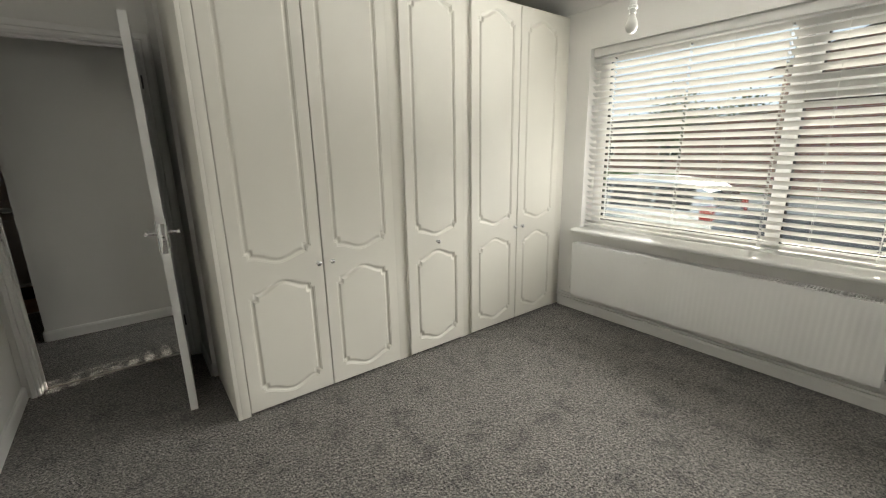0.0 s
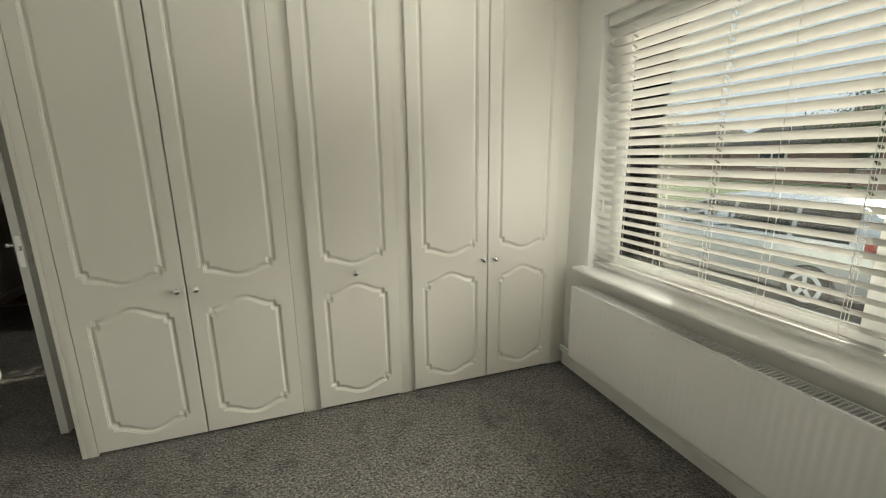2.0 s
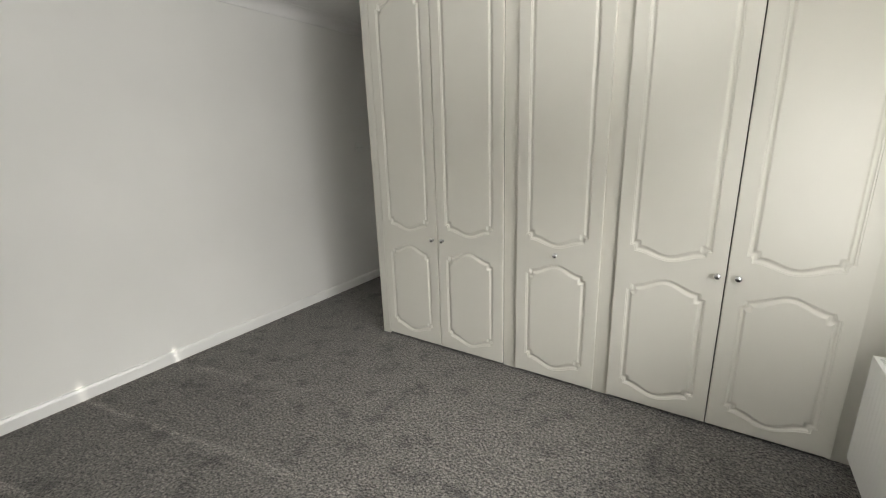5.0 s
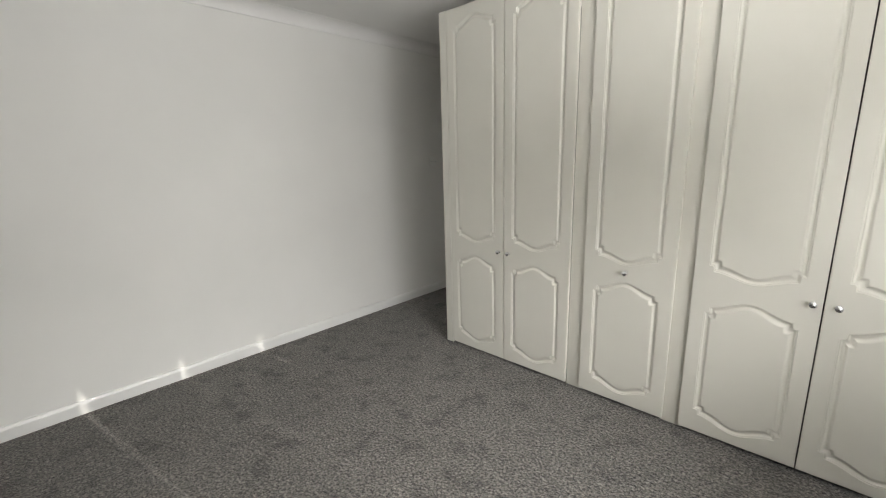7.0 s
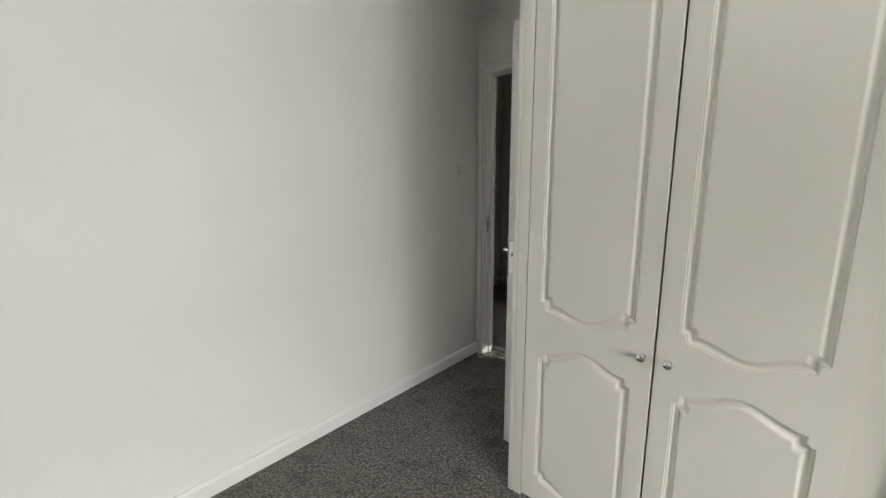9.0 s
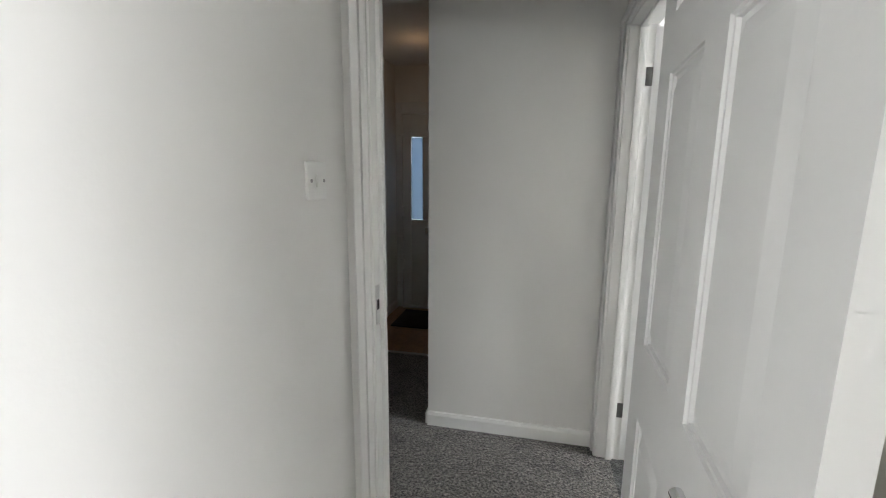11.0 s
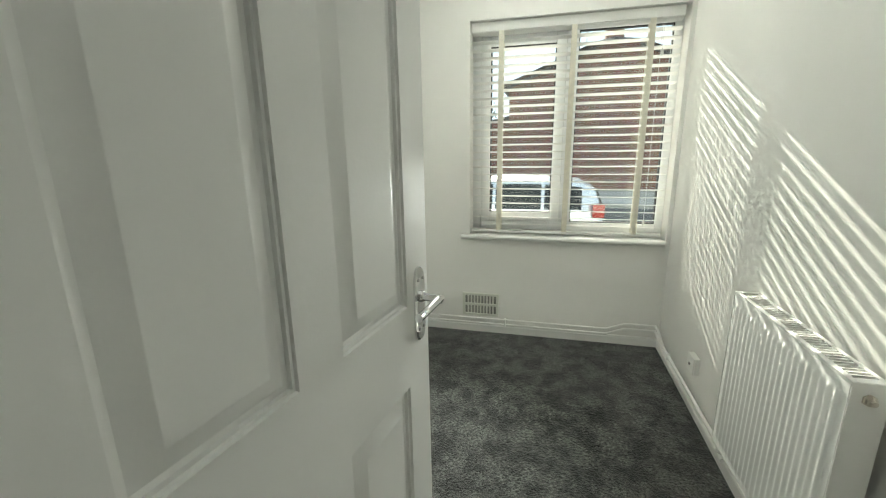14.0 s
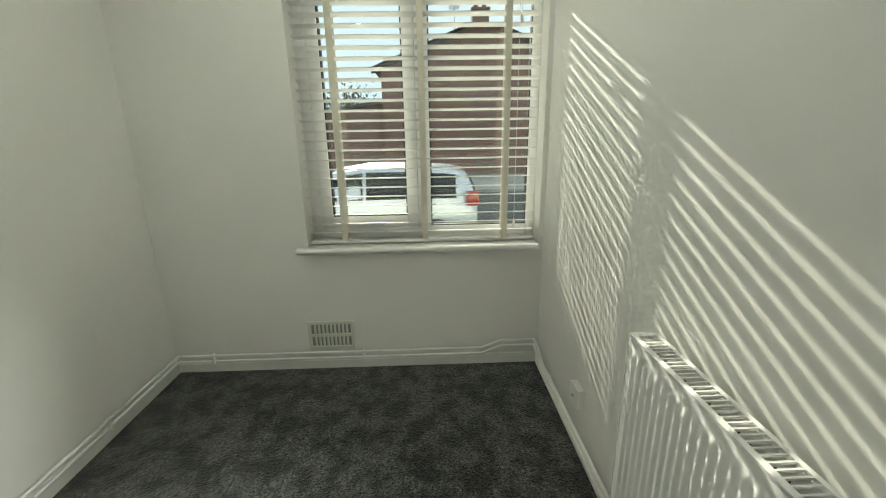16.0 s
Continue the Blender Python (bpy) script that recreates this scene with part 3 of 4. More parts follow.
def sill(name, x0, x1, y0, y1, z, label):
    bm = bmesh.new()
    prof = [(0, 0), (0, 0.032)] + [(x1 - x0 - 0.016 + 0.016 * math.sin(a), 0.016 + 0.016 * math.cos(a)) for a in [math.pi * i / 8 for i in range(9)]]
    extrude_profile(bm, prof, (x1, y0, z - 0.032), (x1, y1, z - 0.032), (-1, 0, 0))
    structure(name, bm, TRIM, label, "window sill", True)


XF = 3.77
win = tagged(new("window_1"), "white plastic bedroom window of several lights", "window", kind="structure")
y0, y1, z0, z1 = WIN1
frame_bar(win, "frame_side", y0, z0, y0 - 0.075, z1, XF - 0.02, XF + 0.06)
frame_bar(win, "frame_side", y1, z0, y1 + 0.075, z1, XF - 0.02, XF + 0.06)
frame_bar(win, "frame_sill", y0 - 0.075, z0, y1 + 0.075, z0 + 0.075, XF - 0.02, XF + 0.06)
frame_bar(win, "frame_head", y0 - 0.075, z1 - 0.06, y1 + 0.075, z1, XF - 0.02, XF + 0.06)
frame_bar(win, "mullion", -1.384, z0 + 0.075, -1.458, z1 - 0.06, XF - 0.02, XF + 0.06)
frame_bar(win, "transom", -1.458, 1.60, y1 + 0.075, 1.68, XF - 0.02, XF + 0.06)
light(win, -0.255, z0 + 0.075, -1.384, z1 - 0.06, XF)
light(win, -1.458, 1.68, y1 + 0.075, z1 - 0.06, XF, 0.055)
light(win, -1.458, z0 + 0.075, y1 + 0.075, 1.60, XF)
sill("window_sill_1", 3.525, XF - 0.02, 0.0 - 0.14, -2.66, 0.715, "white painted bedroom window board")

XG = 3.81
win = tagged(new("window_2"), "white plastic small room window with two lights", "window", kind="structure")
y0, y1, z0, z1 = WIN2
frame_bar(win, "frame_side", y0, z0, y0 - 0.055, z1, XG - 0.02, XG + 0.06)
frame_bar(win, "frame_side", y1, z0, y1 + 0.045, z1, XG - 0.02, XG + 0.06)
frame_bar(win, "frame_sill", y0 - 0.055, z0, y1 + 0.045, z0 + 0.10, XG - 0.02, XG + 0.06)
frame_bar(win, "frame_head", y0 - 0.055, z1 - 0.065, y1 + 0.045, z1, XG - 0.02, XG + 0.06)
frame_bar(win, "mullion", 1.37, z0 + 0.10, 1.44, z1 - 0.065, XG - 0.02, XG + 0.06)
sash = light(win, y0 - 0.055, z0 + 0.10, 1.44, z1 - 0.065, XG, 0.062)
light(win, 1.37, z0 + 0.10, y1 + 0.045, z1 - 0.065, XG)
part("sash_handle", rbox(XG - 0.05, 1.62, 0.815, XG - 0.02, 1.76, 0.832, 0.006), UPVC, sash, "white window handle")
sill("window_sill_2", 3.62, XG - 0.02, 0.80, 2.09, 0.725, "white painted small room window board")

# outer brick jambs and lintels stand as plain wall; window boards end inside the reveals


# ---- venetian blinds ----
def slat_mesh(length, cords, depth=0.050, thick=0.0028, slot=(0.016, 0.028)):
    """A slightly bowed slat centred on the origin, y along its length, slotted where the cords pass."""
    bm = bmesh.new()
    marks = [-length / 2] + [v for c in cords for v in (c - slot[0] / 2, c + slot[0] / 2)] + [length / 2]
    prof = [-depth / 2, -depth * 0.38, -slot[1] / 2, slot[1] / 2, depth * 0.38, depth / 2]
    rise = [0.0018 * (1 - (2 * p / depth) ** 2) for p in prof]
    grid = {}
    for j, y in enumerate(marks):
        for i, p in enumerate(prof):
            for k in (0, 1):
                grid[i, j, k] = bm.verts.new((p, y, rise[i] + (k - 0.5) * thick))
    ni, nj = len(prof) - 1, len(marks) - 1
    hole = lambda i, j: j % 2 == 1 and i == 2
    for j in range(nj):
        for i in range(ni):
            if hole(i, j):
                continue
            bm.faces.new((grid[i, j, 1], grid[i + 1, j, 1], grid[i + 1, j + 1, 1], grid[i, j + 1, 1]))
            bm.faces.new((grid[i, j, 0], grid[i, j + 1, 0], grid[i + 1, j + 1, 0], grid[i + 1, j, 0]))
            for (a, b, di, dj) in (((i, j), (i + 1, j), 0, -1), ((i + 1, j), (i + 1, j + 1), 1, 0), ((i + 1, j + 1), (i, j + 1), 0, 1), ((i, j + 1), (i, j), -1, 0)):
                q = (i + di, j + dj)
                if not (0 <= q[0] < ni and 0 <= q[1] < nj) or hole(*q):
                    bm.faces.new((grid[(*a, 0)], grid[(*b, 0)], grid[(*b, 1)], grid[(*a, 1)]))
    bmesh.ops.recalc_face_normals(bm, faces=bm.faces)
    me = bpy.data.meshes.new("slat")
    bm.to_mesh(me)
    bm.free()
    me.materials.append(SLAT)
    me.shade_smooth()
    me.set_sharp_from_angle(angle=radians(35))
    return me


def blind(name, label, x, y0, y1, z0, z1, pitch, tilt, cords, tape=0.0, plain=(), first=0.75):
    """Blind between y0 and y1; tilt lowers the outer edges of the slats, in degrees."""
    root = thing(name, label, "blind", m=Matrix.Translation((x, (y0 + y1) / 2, z1)))
    mid, length = (y0 + y1) / 2, abs(y1 - y0)
    loc = lambda v: Vector(v) - Vector((x, mid, z1))
    def at(bm):
        bmesh.ops.translate(bm, verts=bm.verts, vec=-Vector((x, mid, z1)))
        return bm
    part("headrail", at(rbox(x - 0.028, min(y0, y1), z1 - 0.055, x + 0.028, max(y0, y1), z1, 0.003)), SLAT, root)
    part("bottom_rail", at(rbox(x - 0.027, min(y0, y1), z0, x + 0.027, max(y0, y1), z0 + 0.018, 0.005)), SLAT, root)
    me = slat_mesh(length - 0.006, sorted(c - mid for c in cords))
    z = z0 + 0.018 + pitch * first
    rng = random.Random(len(cords) * 7 + int(tilt))
    while z < z1 - 0.06:
        s = new("slat", me)
        s.parent = root
        s.location = loc((x, mid, z))
        s.rotation_euler = (radians(rng.uniform(-0.06, 0.06)), radians(tilt + rng.uniform(-1.2, 1.2)), 0)
        z += pitch
    half = 0.0265
    for c in cords:
        for side in (-1, 1):
            bm = bmesh.new()
            xx, dz = x + side * half * math.cos(radians(tilt)), 0.0
            if tape:
                box(bm, xx - 0.0006, c - tape / 2, z0, xx + 0.0006, c + tape / 2, z1 - 0.05)
                part("ladder_tape", at(bm), TAPE, root, "cream woven ladder tape")
            else:
                rod(bm, (xx, c, z0 + 0.01), (xx, c, z1 - 0.05), 0.0011, 6)
                part("ladder_cord", at(bm), CORD, root)
        bm = bmesh.new()
        rod(bm, (x, c, z0 + 0.01), (x, c, z1 - 0.05), 0.0009, 6)
        part("lift_cord", at(bm), CORD, root)
    for c in plain:
        for side in (-1, 1):
            bm = bmesh.new()
            xx = x + side * half * math.cos(radians(tilt))
            rod(bm, (xx, c, z0 + 0.01), (xx, c, z1 - 0.05), 0.0011, 6)
            part("ladder_cord", at(bm), CORD, root)
    return root, at


root, at = blind("venetian_blind", "white wooden venetian blind, slats tilted nearly shut", 3.66, -0.187, -2.612, 0.735, 2.078, 0.0468, 34, [-0.36, -0.872, -1.383, -1.894, -2.405], plain=(-0.62, -1.118, -1.615, -2.15), first=0.40)
bm = bmesh.new()
rod(bm, (3.625, -0.25, 1.10), (3.625, -0.25, 2.03), 0.0012, 6)
cd = part("pull_cord", at(bm), CORD, root)
for z in (1.085, 1.05):
    bm = bmesh.new()
    lathe(bm, ((0.003, 0.0), (0.008, 0.004), (0.006, 0.03), (0.002, 0.034)), Matrix.Translation((3.625, -0.25, z)), 12)
    part("cord_tassel", at(bm), PLASTIC, root)
root, at = blind("venetian_blind", "white wooden venetian blind with cream tapes, slats open", 3.722, 2.028, 0.812, 0.735, 2.066, 0.0485, 11, [1.84, 1.405, 0.975], 0.032)
for y, zl in ((0.925, 0.84), (0.915, 1.84)):
    bm = bmesh.new()
    rod(bm, (3.688, y, zl), (3.688, y, 2.02), 0.0012, 6)
    part("pull_cord", at(bm), CORD, root)
    bm = bmesh.new()
    lathe(bm, ((0.003, 0.0), (0.008, 0.004), (0.006, 0.036), (0.002, 0.04)), Matrix.Translation((3.688, y, zl - 0.035)), 12)
    part("cord_tassel", at(bm), PLASTIC, root)


# ---- fitted wardrobe ----
def cathedral(u0, u1, lo, hi):
    """Panel outline with ogee arches above and below: lo and hi are (corner, after the notch, middle) heights."""
    r = 0.020
    def run(a, b, corner, notch, middle):
        mid, half = (a + b) / 2, (b - a) / 2 - r
        pts = [(b, corner), (b - r * 0.7, corner), (b - r * 0.95, corner + (notch - corner) * 0.25)]
        for i in range(25):
            x = half - 2 * half * i / 24
            pts.append((mid + x, notch + (middle - notch) * (0.5 + 0.5 * math.cos(math.pi * x / half))))
        return pts + [(a + r * 0.95, corner + (notch - corner) * 0.25), (a + r * 0.7, corner), (a, corner)]
    def ring(d):
        top = run(u0 + d, u1 - d, *(h - d for h in hi))
        bottom = run(u0 + d, u1 - d, *(h + d for h in lo))[::-1]
        return bottom + top
    return ring


GROOVE = ((-0.002, 0), (0, 0), (0.0012, 0.0028), (0.0055, 0.0036), (0.0075, 0.0062), (0.011, 0.0098), (0.0145, 0.0112), (0.018, 0.0108), (0.022, 0.0078), (0.026, 0.0034), (0.029, 0.0008), (0.032, 0.0), (0.034, 0.0))
DW, DH = 0.462, 2.305
OUTLINES = [cathedral(0.060, 0.402, (0.120, 0.095, 0.052), (0.635, 0.662, 0.708)), cathedral(0.060, 0.402, (0.860, 0.832, 0.796), (2.175, 2.203, 2.250))]
bm = bmesh.new()
front = moulded_face(bm, DW, DH, OUTLINES, GROOVE, 0.0, 1)
back = [bm.verts.new((v.co.x, 0.020, v.co.z)) for v in front]
for i in range(4):
    bm.faces.new((front[i], front[(i + 1) % 4], back[(i + 1) % 4], back[i]))
bm.faces.new(back[::-1])
bmesh.ops.bevel(bm, geom=[bm.edges.get((front[i], front[(i + 1) % 4])) for i in range(4)], offset=0.003, segments=2, affect="EDGES")
bmesh.ops.recalc_face_normals(bm, faces=bm.faces)
door_me = bpy.data.meshes.new("wardrobe_door")
bm.to_mesh(door_me)
bm.free()
door_me.materials.append(WARD)
door_me.shade_smooth()
door_me.set_sharp_from_angle(angle=radians(40))

wardrobe = thing("fitted_wardrobe", "cream white fitted wardrobe with five arched panel doors, shut", "wardrobe", m=pose(0.943, 0, 0))


def wpart(name, x0, y0, z0, x1, y1, z1, mat=WARD, r=0.002):
    return part(name, rbox(x0 - 0.943, y0, z0, x1 - 0.943, y1, z1, r), mat, wardrobe)


wpart("side_panel", 0.943, 0.002, 0.0, 0.962, 0.598, 2.33)
wpart("stile", 0.962, 0.002, 0.0, 1.006, 0.022, 2.33)
for a, b in ((1.951, 2.025), (2.491, 2.567), (3.497, W1)):
    wpart("stile", a - 0.012, 0.020, 0.0, b + (0.012 if b < 3.59 else 0), 0.038, 2.33)
wpart("back_panel", 0.962, 0.580, 0.0, W1, 0.598, 2.33, WARD_SHADE)
wpart("top_panel", 0.962, 0.022, 2.318, W1, 0.580, 2.336)
# plinth coloured dark to paint the shadow line below the doors
wpart("plinth", 0.962, 0.040, 0.0, W1, 0.055, 0.06, WARD_SHADE)
for k, (x, knob) in enumerate(((1.008, 1), (1.4755, -1), (2.0275, 0), (2.5675, 1), (3.0345, -1))):
    d = new("door", door_me)
    d.parent = wardrobe
    d.location = (x - 0.943, 0.0, 0.016)
    u = {1: DW - 0.030, -1: 0.042, 0: DW / 2}[knob]
    bm = bmesh.new()
    lathe(bm, ((0.0085, 0.0), (0.0085, 0.002), (0.005, 0.004), (0.005, 0.012), (0.010, 0.017), (0.0135, 0.022), (0.013, 0.027), (0.008, 0.031), (0.0, 0.032)), Matrix.Translation((u, 0.0, 0.760)) @ Matrix.Rotation(radians(90), 4, "X"), 20)
    kb = part("knob", bm, CHROME, d, "small polished chrome knob")


# ---- radiators ----
def radiator(name, label, length, height, depth, ribs, m, relief=1.0):
    """Panel radiator: u along its length, y from the wall out to depth, z up from its foot."""
    root = thing(name, label, "radiator", m=m)
    for tag, ya, yb in (("front_panel", depth - 0.012, depth), ("back_panel", 0.025, 0.037)):
        bm = bmesh.new()
        n = ribs
        cols = []
        us = [0.0, 0.004]
        ys = [-0.006, 0.0]
        margin = 0.022
        pitch = (length - 2 * margin) / n
        for i in range(n):
            a = margin + pitch * i
            for f, dd in ((0.0, 0.0), (0.12, 0.0005), (0.25, 0.0024), (0.38, 0.0045), (0.5, 0.0052), (0.62, 0.0045), (0.75, 0.0024), (0.88, 0.0005)):
                us.append(a + pitch * f)
                ys.append(dd)
        us += [length - margin, length - 0.004, length]
        ys += [0.0, 0.0, -0.006]
        zs = [(0.0, 0.0, -0.006), (0.004, 0.0, 0.0), (0.028, 0.0, 0.0), (0.040, 1.0, 0.0), (height - 0.046, 1.0, 0.0), (height - 0.034, 0.0, 0.0), (height - 0.004, 0.0, 0.0), (height, 0.0, -0.006)]
        rows = [[bm.verts.new((u, yb + (y * k * relief if y > 0 else y) + e, z)) for u, y in zip(us, ys)] for z, k, e in zs]
        for a, b in zip(rows, rows[1:]):
            for i in range(len(us) - 1):
                bm.faces.new((a[i], a[i + 1], b[i + 1], b[i]))
        rim = [rows[0][i] for i in range(len(us))] + [r[-1] for r in rows[1:]] + rows[-1][-2::-1] + [r[0] for r in rows[-2:0:-1]]
        inner = [bm.verts.new((v.co.x, ya, v.co.z)) for v in rim]
        for i in range(len(rim)):
            bm.faces.new((rim[i], rim[(i + 1) % len(rim)], inner[(i + 1) % len(rim)], inner[i]))
        bm.faces.new(inner[::-1])
        part(tag, bm, RADP, root, "white ribbed steel panel" if tag == "front_panel" else "")
    # top grille with cross bars
    bm = bmesh.new()
    ga, gb = 0.024, depth + 0.001
    box(bm, 0, gb - 0.014, height - 0.002, length, gb, height + 0.004)
    box(bm, 0, ga, height - 0.002, length, ga + 0.010, height + 0.004)
    box(bm, 0, ga + 0.010, height - 0.002, 0.02, gb - 0.014, height + 0.004)
    box(bm, length - 0.02, ga + 0.010, height - 0.002, length, gb - 0.014, height + 0.004)
    count = int((length - 0.04) / 0.0155)
    for i in range(1, count):
        u = 0.02 + (length - 0.04) * i / count
        box(bm, u - 0.0020, ga + 0.01, height - 0.001, u + 0.0020, gb - 0.014, height + 0.0035)
    part("top_grille", bm, RADP, root, "slotted white top grille")
    for u0, u1 in ((-0.002, 0.0), (length, length + 0.002)):
        part("end_panel", rbox(u0, 0.022, 0.01, u1, depth + 0.0005, height + 0.003, 0.0008), RADP, root)
    # fins coloured dark, so the grille gaps look shaded
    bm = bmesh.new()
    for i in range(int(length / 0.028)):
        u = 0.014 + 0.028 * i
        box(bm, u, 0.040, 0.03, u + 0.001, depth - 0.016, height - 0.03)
    part("convector_fins", bm, FIN_SHADE, root)
    for u in (0.12, length - 0.12):
        part("wall_bracket", rbox(u - 0.015, 0.0, 0.05, u + 0.015, 0.026, height - 0.06, 0.002), RADP, root)
    return root


# bedroom: long low radiator under the window; u runs towards -y, out of the wall is -x
rad = radiator("radiator", "long white ribbed panel radiator under the bedroom window", 1.83, 0.435, 0.116, 55, Matrix.Translation((W1, -0.195, 0.170)) @ Matrix(((0, -1, 0, 0), (-1, 0, 0, 0), (0, 0, 1, 0), (0, 0, 0, 1))), 0.3)
bm = bmesh.new()
lathe(bm, ((0.006, -0.05), (0.006, -0.01), (0.010, -0.008), (0.012, 0.0), (0.012, 0.016), (0.009, 0.02), (0.009, 0.036), (0.0, 0.038)), Matrix.Translation((-0.028, 0.065, 0.032)), 14)
v = part("valve", bm, CHROME, rad, "chrome lockshield valve")
bm = bmesh.new()
rod(bm, (-0.028, 0.065, 0.038), (0.004, 0.065, 0.038), 0.008, 12)
part("union", bm, CHROME, v)
bm = bmesh.new()
lathe(bm, ((0.006, -0.06), (0.006, -0.01), (0.010, -0.008), (0.012, 0.0), (0.012, 0.016), (0.018, 0.02), (0.018, 0.055), (0.012, 0.06)), Matrix.Translation((1.858, 0.065, 0.032)), 14)
v = part("valve", bm, PLASTIC, rad, "white thermostatic valve")
bm = bmesh.new()
rod(bm, (1.858, 0.065, 0.038), (1.826, 0.065, 0.038), 0.008, 12)
part("union", bm, CHROME, v)
pipes = thing("heating_pipes", "white painted heating pipes along the skirting", "pipe", m=pose(W1, 0, 0))
bm = bmesh.new()
tube(bm, [(-0.03, 0.0, 0.105), (-0.03, -2.06, 0.105), (-0.065, -2.08, 0.105), (-0.065, -2.081, 0.150)], 0.0078)
part("pipe", bm, TRIM, pipes)
bm = bmesh.new()
tube(bm, [(-0.03, 0.0, 0.132), (-0.03, -0.13, 0.132), (-0.055, -0.162, 0.132), (-0.065, -0.167, 0.134), (-0.065, -0.1671, 0.160)], 0.0078)
part("pipe", bm, TRIM, pipes)

# small room: u runs towards +x along the wall, out of it is +y
rad = radiator("radiator", "white ribbed panel radiator on the small room wall", 0.600, 0.600, 0.095, 20, Matrix.Translation((1.875, R2Y0, 0.195)) @ Matrix(((1, 0, 0, 0), (0, 1, 0, 0), (0, 0, 1, 0), (0, 0, 0, 1))))
bm = bmesh.new()
lathe(bm, ((0.0145, 0.0), (0.0145, 0.003), (0.011, 0.004), (0.011, 0.010), (0.007, 0.011), (0.007, 0.018), (0.0, 0.019)), Matrix.Translation((-0.002, 0.06, 0.565)) @ Matrix.Rotation(radians(-90), 4, "Y"), 6)
plug = part("bleed_plug", bm, BRASS, rad, "steel bleed plug")
bm = bmesh.new()
lathe(bm, ((0.006, -0.085), (0.006, -0.01), (0.011, -0.008), (0.011, 0.012), (0.017, 0.018), (0.019, 0.03), (0.019, 0.062), (0.015, 0.075), (0.0, 0.078)), Matrix.Translation((0.632, 0.055, 0.036)), 16)
v = part("valve", bm, PLASTIC, rad, "white thermostatic valve")
bm = bmesh.new()
rod(bm, (0.632, 0.055, 0.038), (0.596, 0.055, 0.038), 0.008, 12)
part("union", bm, CHROME, v)

pipes = thing("heating_pipes", "pair of white painted heating pipes round the small room", "pipe", m=pose(W2, R2Y0, 0))
X, Y = W2 - 0.034, R2Y0 + 0.034


def prel(pts):
    return [(x - W2, y - R2Y0, z) for x, y, z in pts]


for z, o in ((0.110, 0.0), (0.075, 0.0)):
    bm = bmesh.new()
    up = 0.045
    tube(bm, prel([(1.05, R2Y1 - 0.034, z), (X, R2Y1 - 0.034, z), (X, 1.10, z), (X, 0.985, z + up), (X, Y, z + up), (X - 0.09, Y, z + up - 0.005), (X - 0.20, Y, z), (2.507, Y, z)]), 0.0085)
    part("pipe", bm, TRIM, pipes)
for x, y in ((X, 1.775), (X, 2.62), (3.32, Y), (3.1, R2Y1 - 0.034)):
    bm = bmesh.new()
    on_side = x < X
    w = (0.006, 0.013) if not on_side else (0.013, 0.006)
    box(bm, x - W2 - (w[1] if not on_side else w[1]), y - R2Y0 - (w[0] if not on_side else w[0]), 0.064, x - W2 + 0.012 if not on_side else x - W2 + 0.006, y - R2Y0 + 0.006, 0.122)
    rounded(bm, 0.002, 1)
    part("pipe_clip", bm, PLASTIC, pipes, "white double pipe clip")
bm = bmesh.new()
tube(bm, prel([(2.507, Y, 0.108), (2.507, Y + 0.027, 0.118), (2.507, Y + 0.027, 0.150)]), 0.0078)
part("riser", bm, TRIM, pipes)

# ---- small fixtures ----
def wall_plate(name, label, category, m, switch=True):
    root = thing(name, label, category, m=m)
    part("plate", rbox(-0.045, 0, -0.046, 0.045, 0.0085, 0.046, 0.003, 3), PLASTIC, root)
    if switch:
        part("rocker", rbox(-0.009, 0.008, -0.016, 0.009, 0.0135, 0.016, 0.0015), PLASTIC, root)
    for u in (-0.030, 0.030):
        bm = bmesh.new()
        rod(bm, (u, 0.007, 0), (u, 0.0100, 0), 0.0044, 14)
        part("screw", bm, SCREW, root)
    return root


wall_plate("light_switch", "white plastic light switch beside the door", "light switch", Matrix.Translation((0.0, 0.845, 1.358)) @ Matrix(((0, 1, 0, 0), (1, 0, 0, 0), (0, 0, 1, 0), (0, 0, 0, 1))))
sock = thing("wall_socket", "white aerial wall socket above the pipes", "socket", m=Matrix.Translation((2.985, R2Y0, 0.245)))
part("back_box", rbox(-0.043, 0, -0.043, 0.043, 0.022, 0.043, 0.003), PLASTIC, sock)
part("plate", rbox(-0.044, 0.022, -0.044, 0.044, 0.030, 0.044, 0.003, 3), PLASTIC, sock)
bm = bmesh.new()
rod(bm, (0, 0.029, 0), (0, 0.036, 0), 0.007, 14)
part("outlet", bm, SCREW, sock, "metal aerial outlet")

vent = thing("air_vent", "cream plastic slotted air vent low on the wall", "air vent", m=pose(W2, 1.955, 0.205))
bm = bmesh.new()
for a, b, c, d in ((-0.13, -0.085, 0.13, -0.068), (-0.13, 0.068, 0.13, 0.085), (-0.13, -0.068, -0.112, 0.068), (0.112, -0.068, 0.13, 0.068), (-0.112, -0.008, 0.112, 0.008)):
    box(bm, -0.010, a, b, 0.0, c, d)
part("frame", bm, VENT, vent)
for row in (-0.068, 0.008):
    for i in range(1, 10):
        y = -0.112 + 0.224 * i / 10
        part("bar", rbox(-0.009, y - 0.0055, row, -0.001, y + 0.0055, row + 0.060, 0.0015, 1), VENT, vent)
part("back", rbox(-0.0009, -0.112, -0.068, 0.0, 0.112, 0.068, 0.0002, 1), VENTBACK, vent)

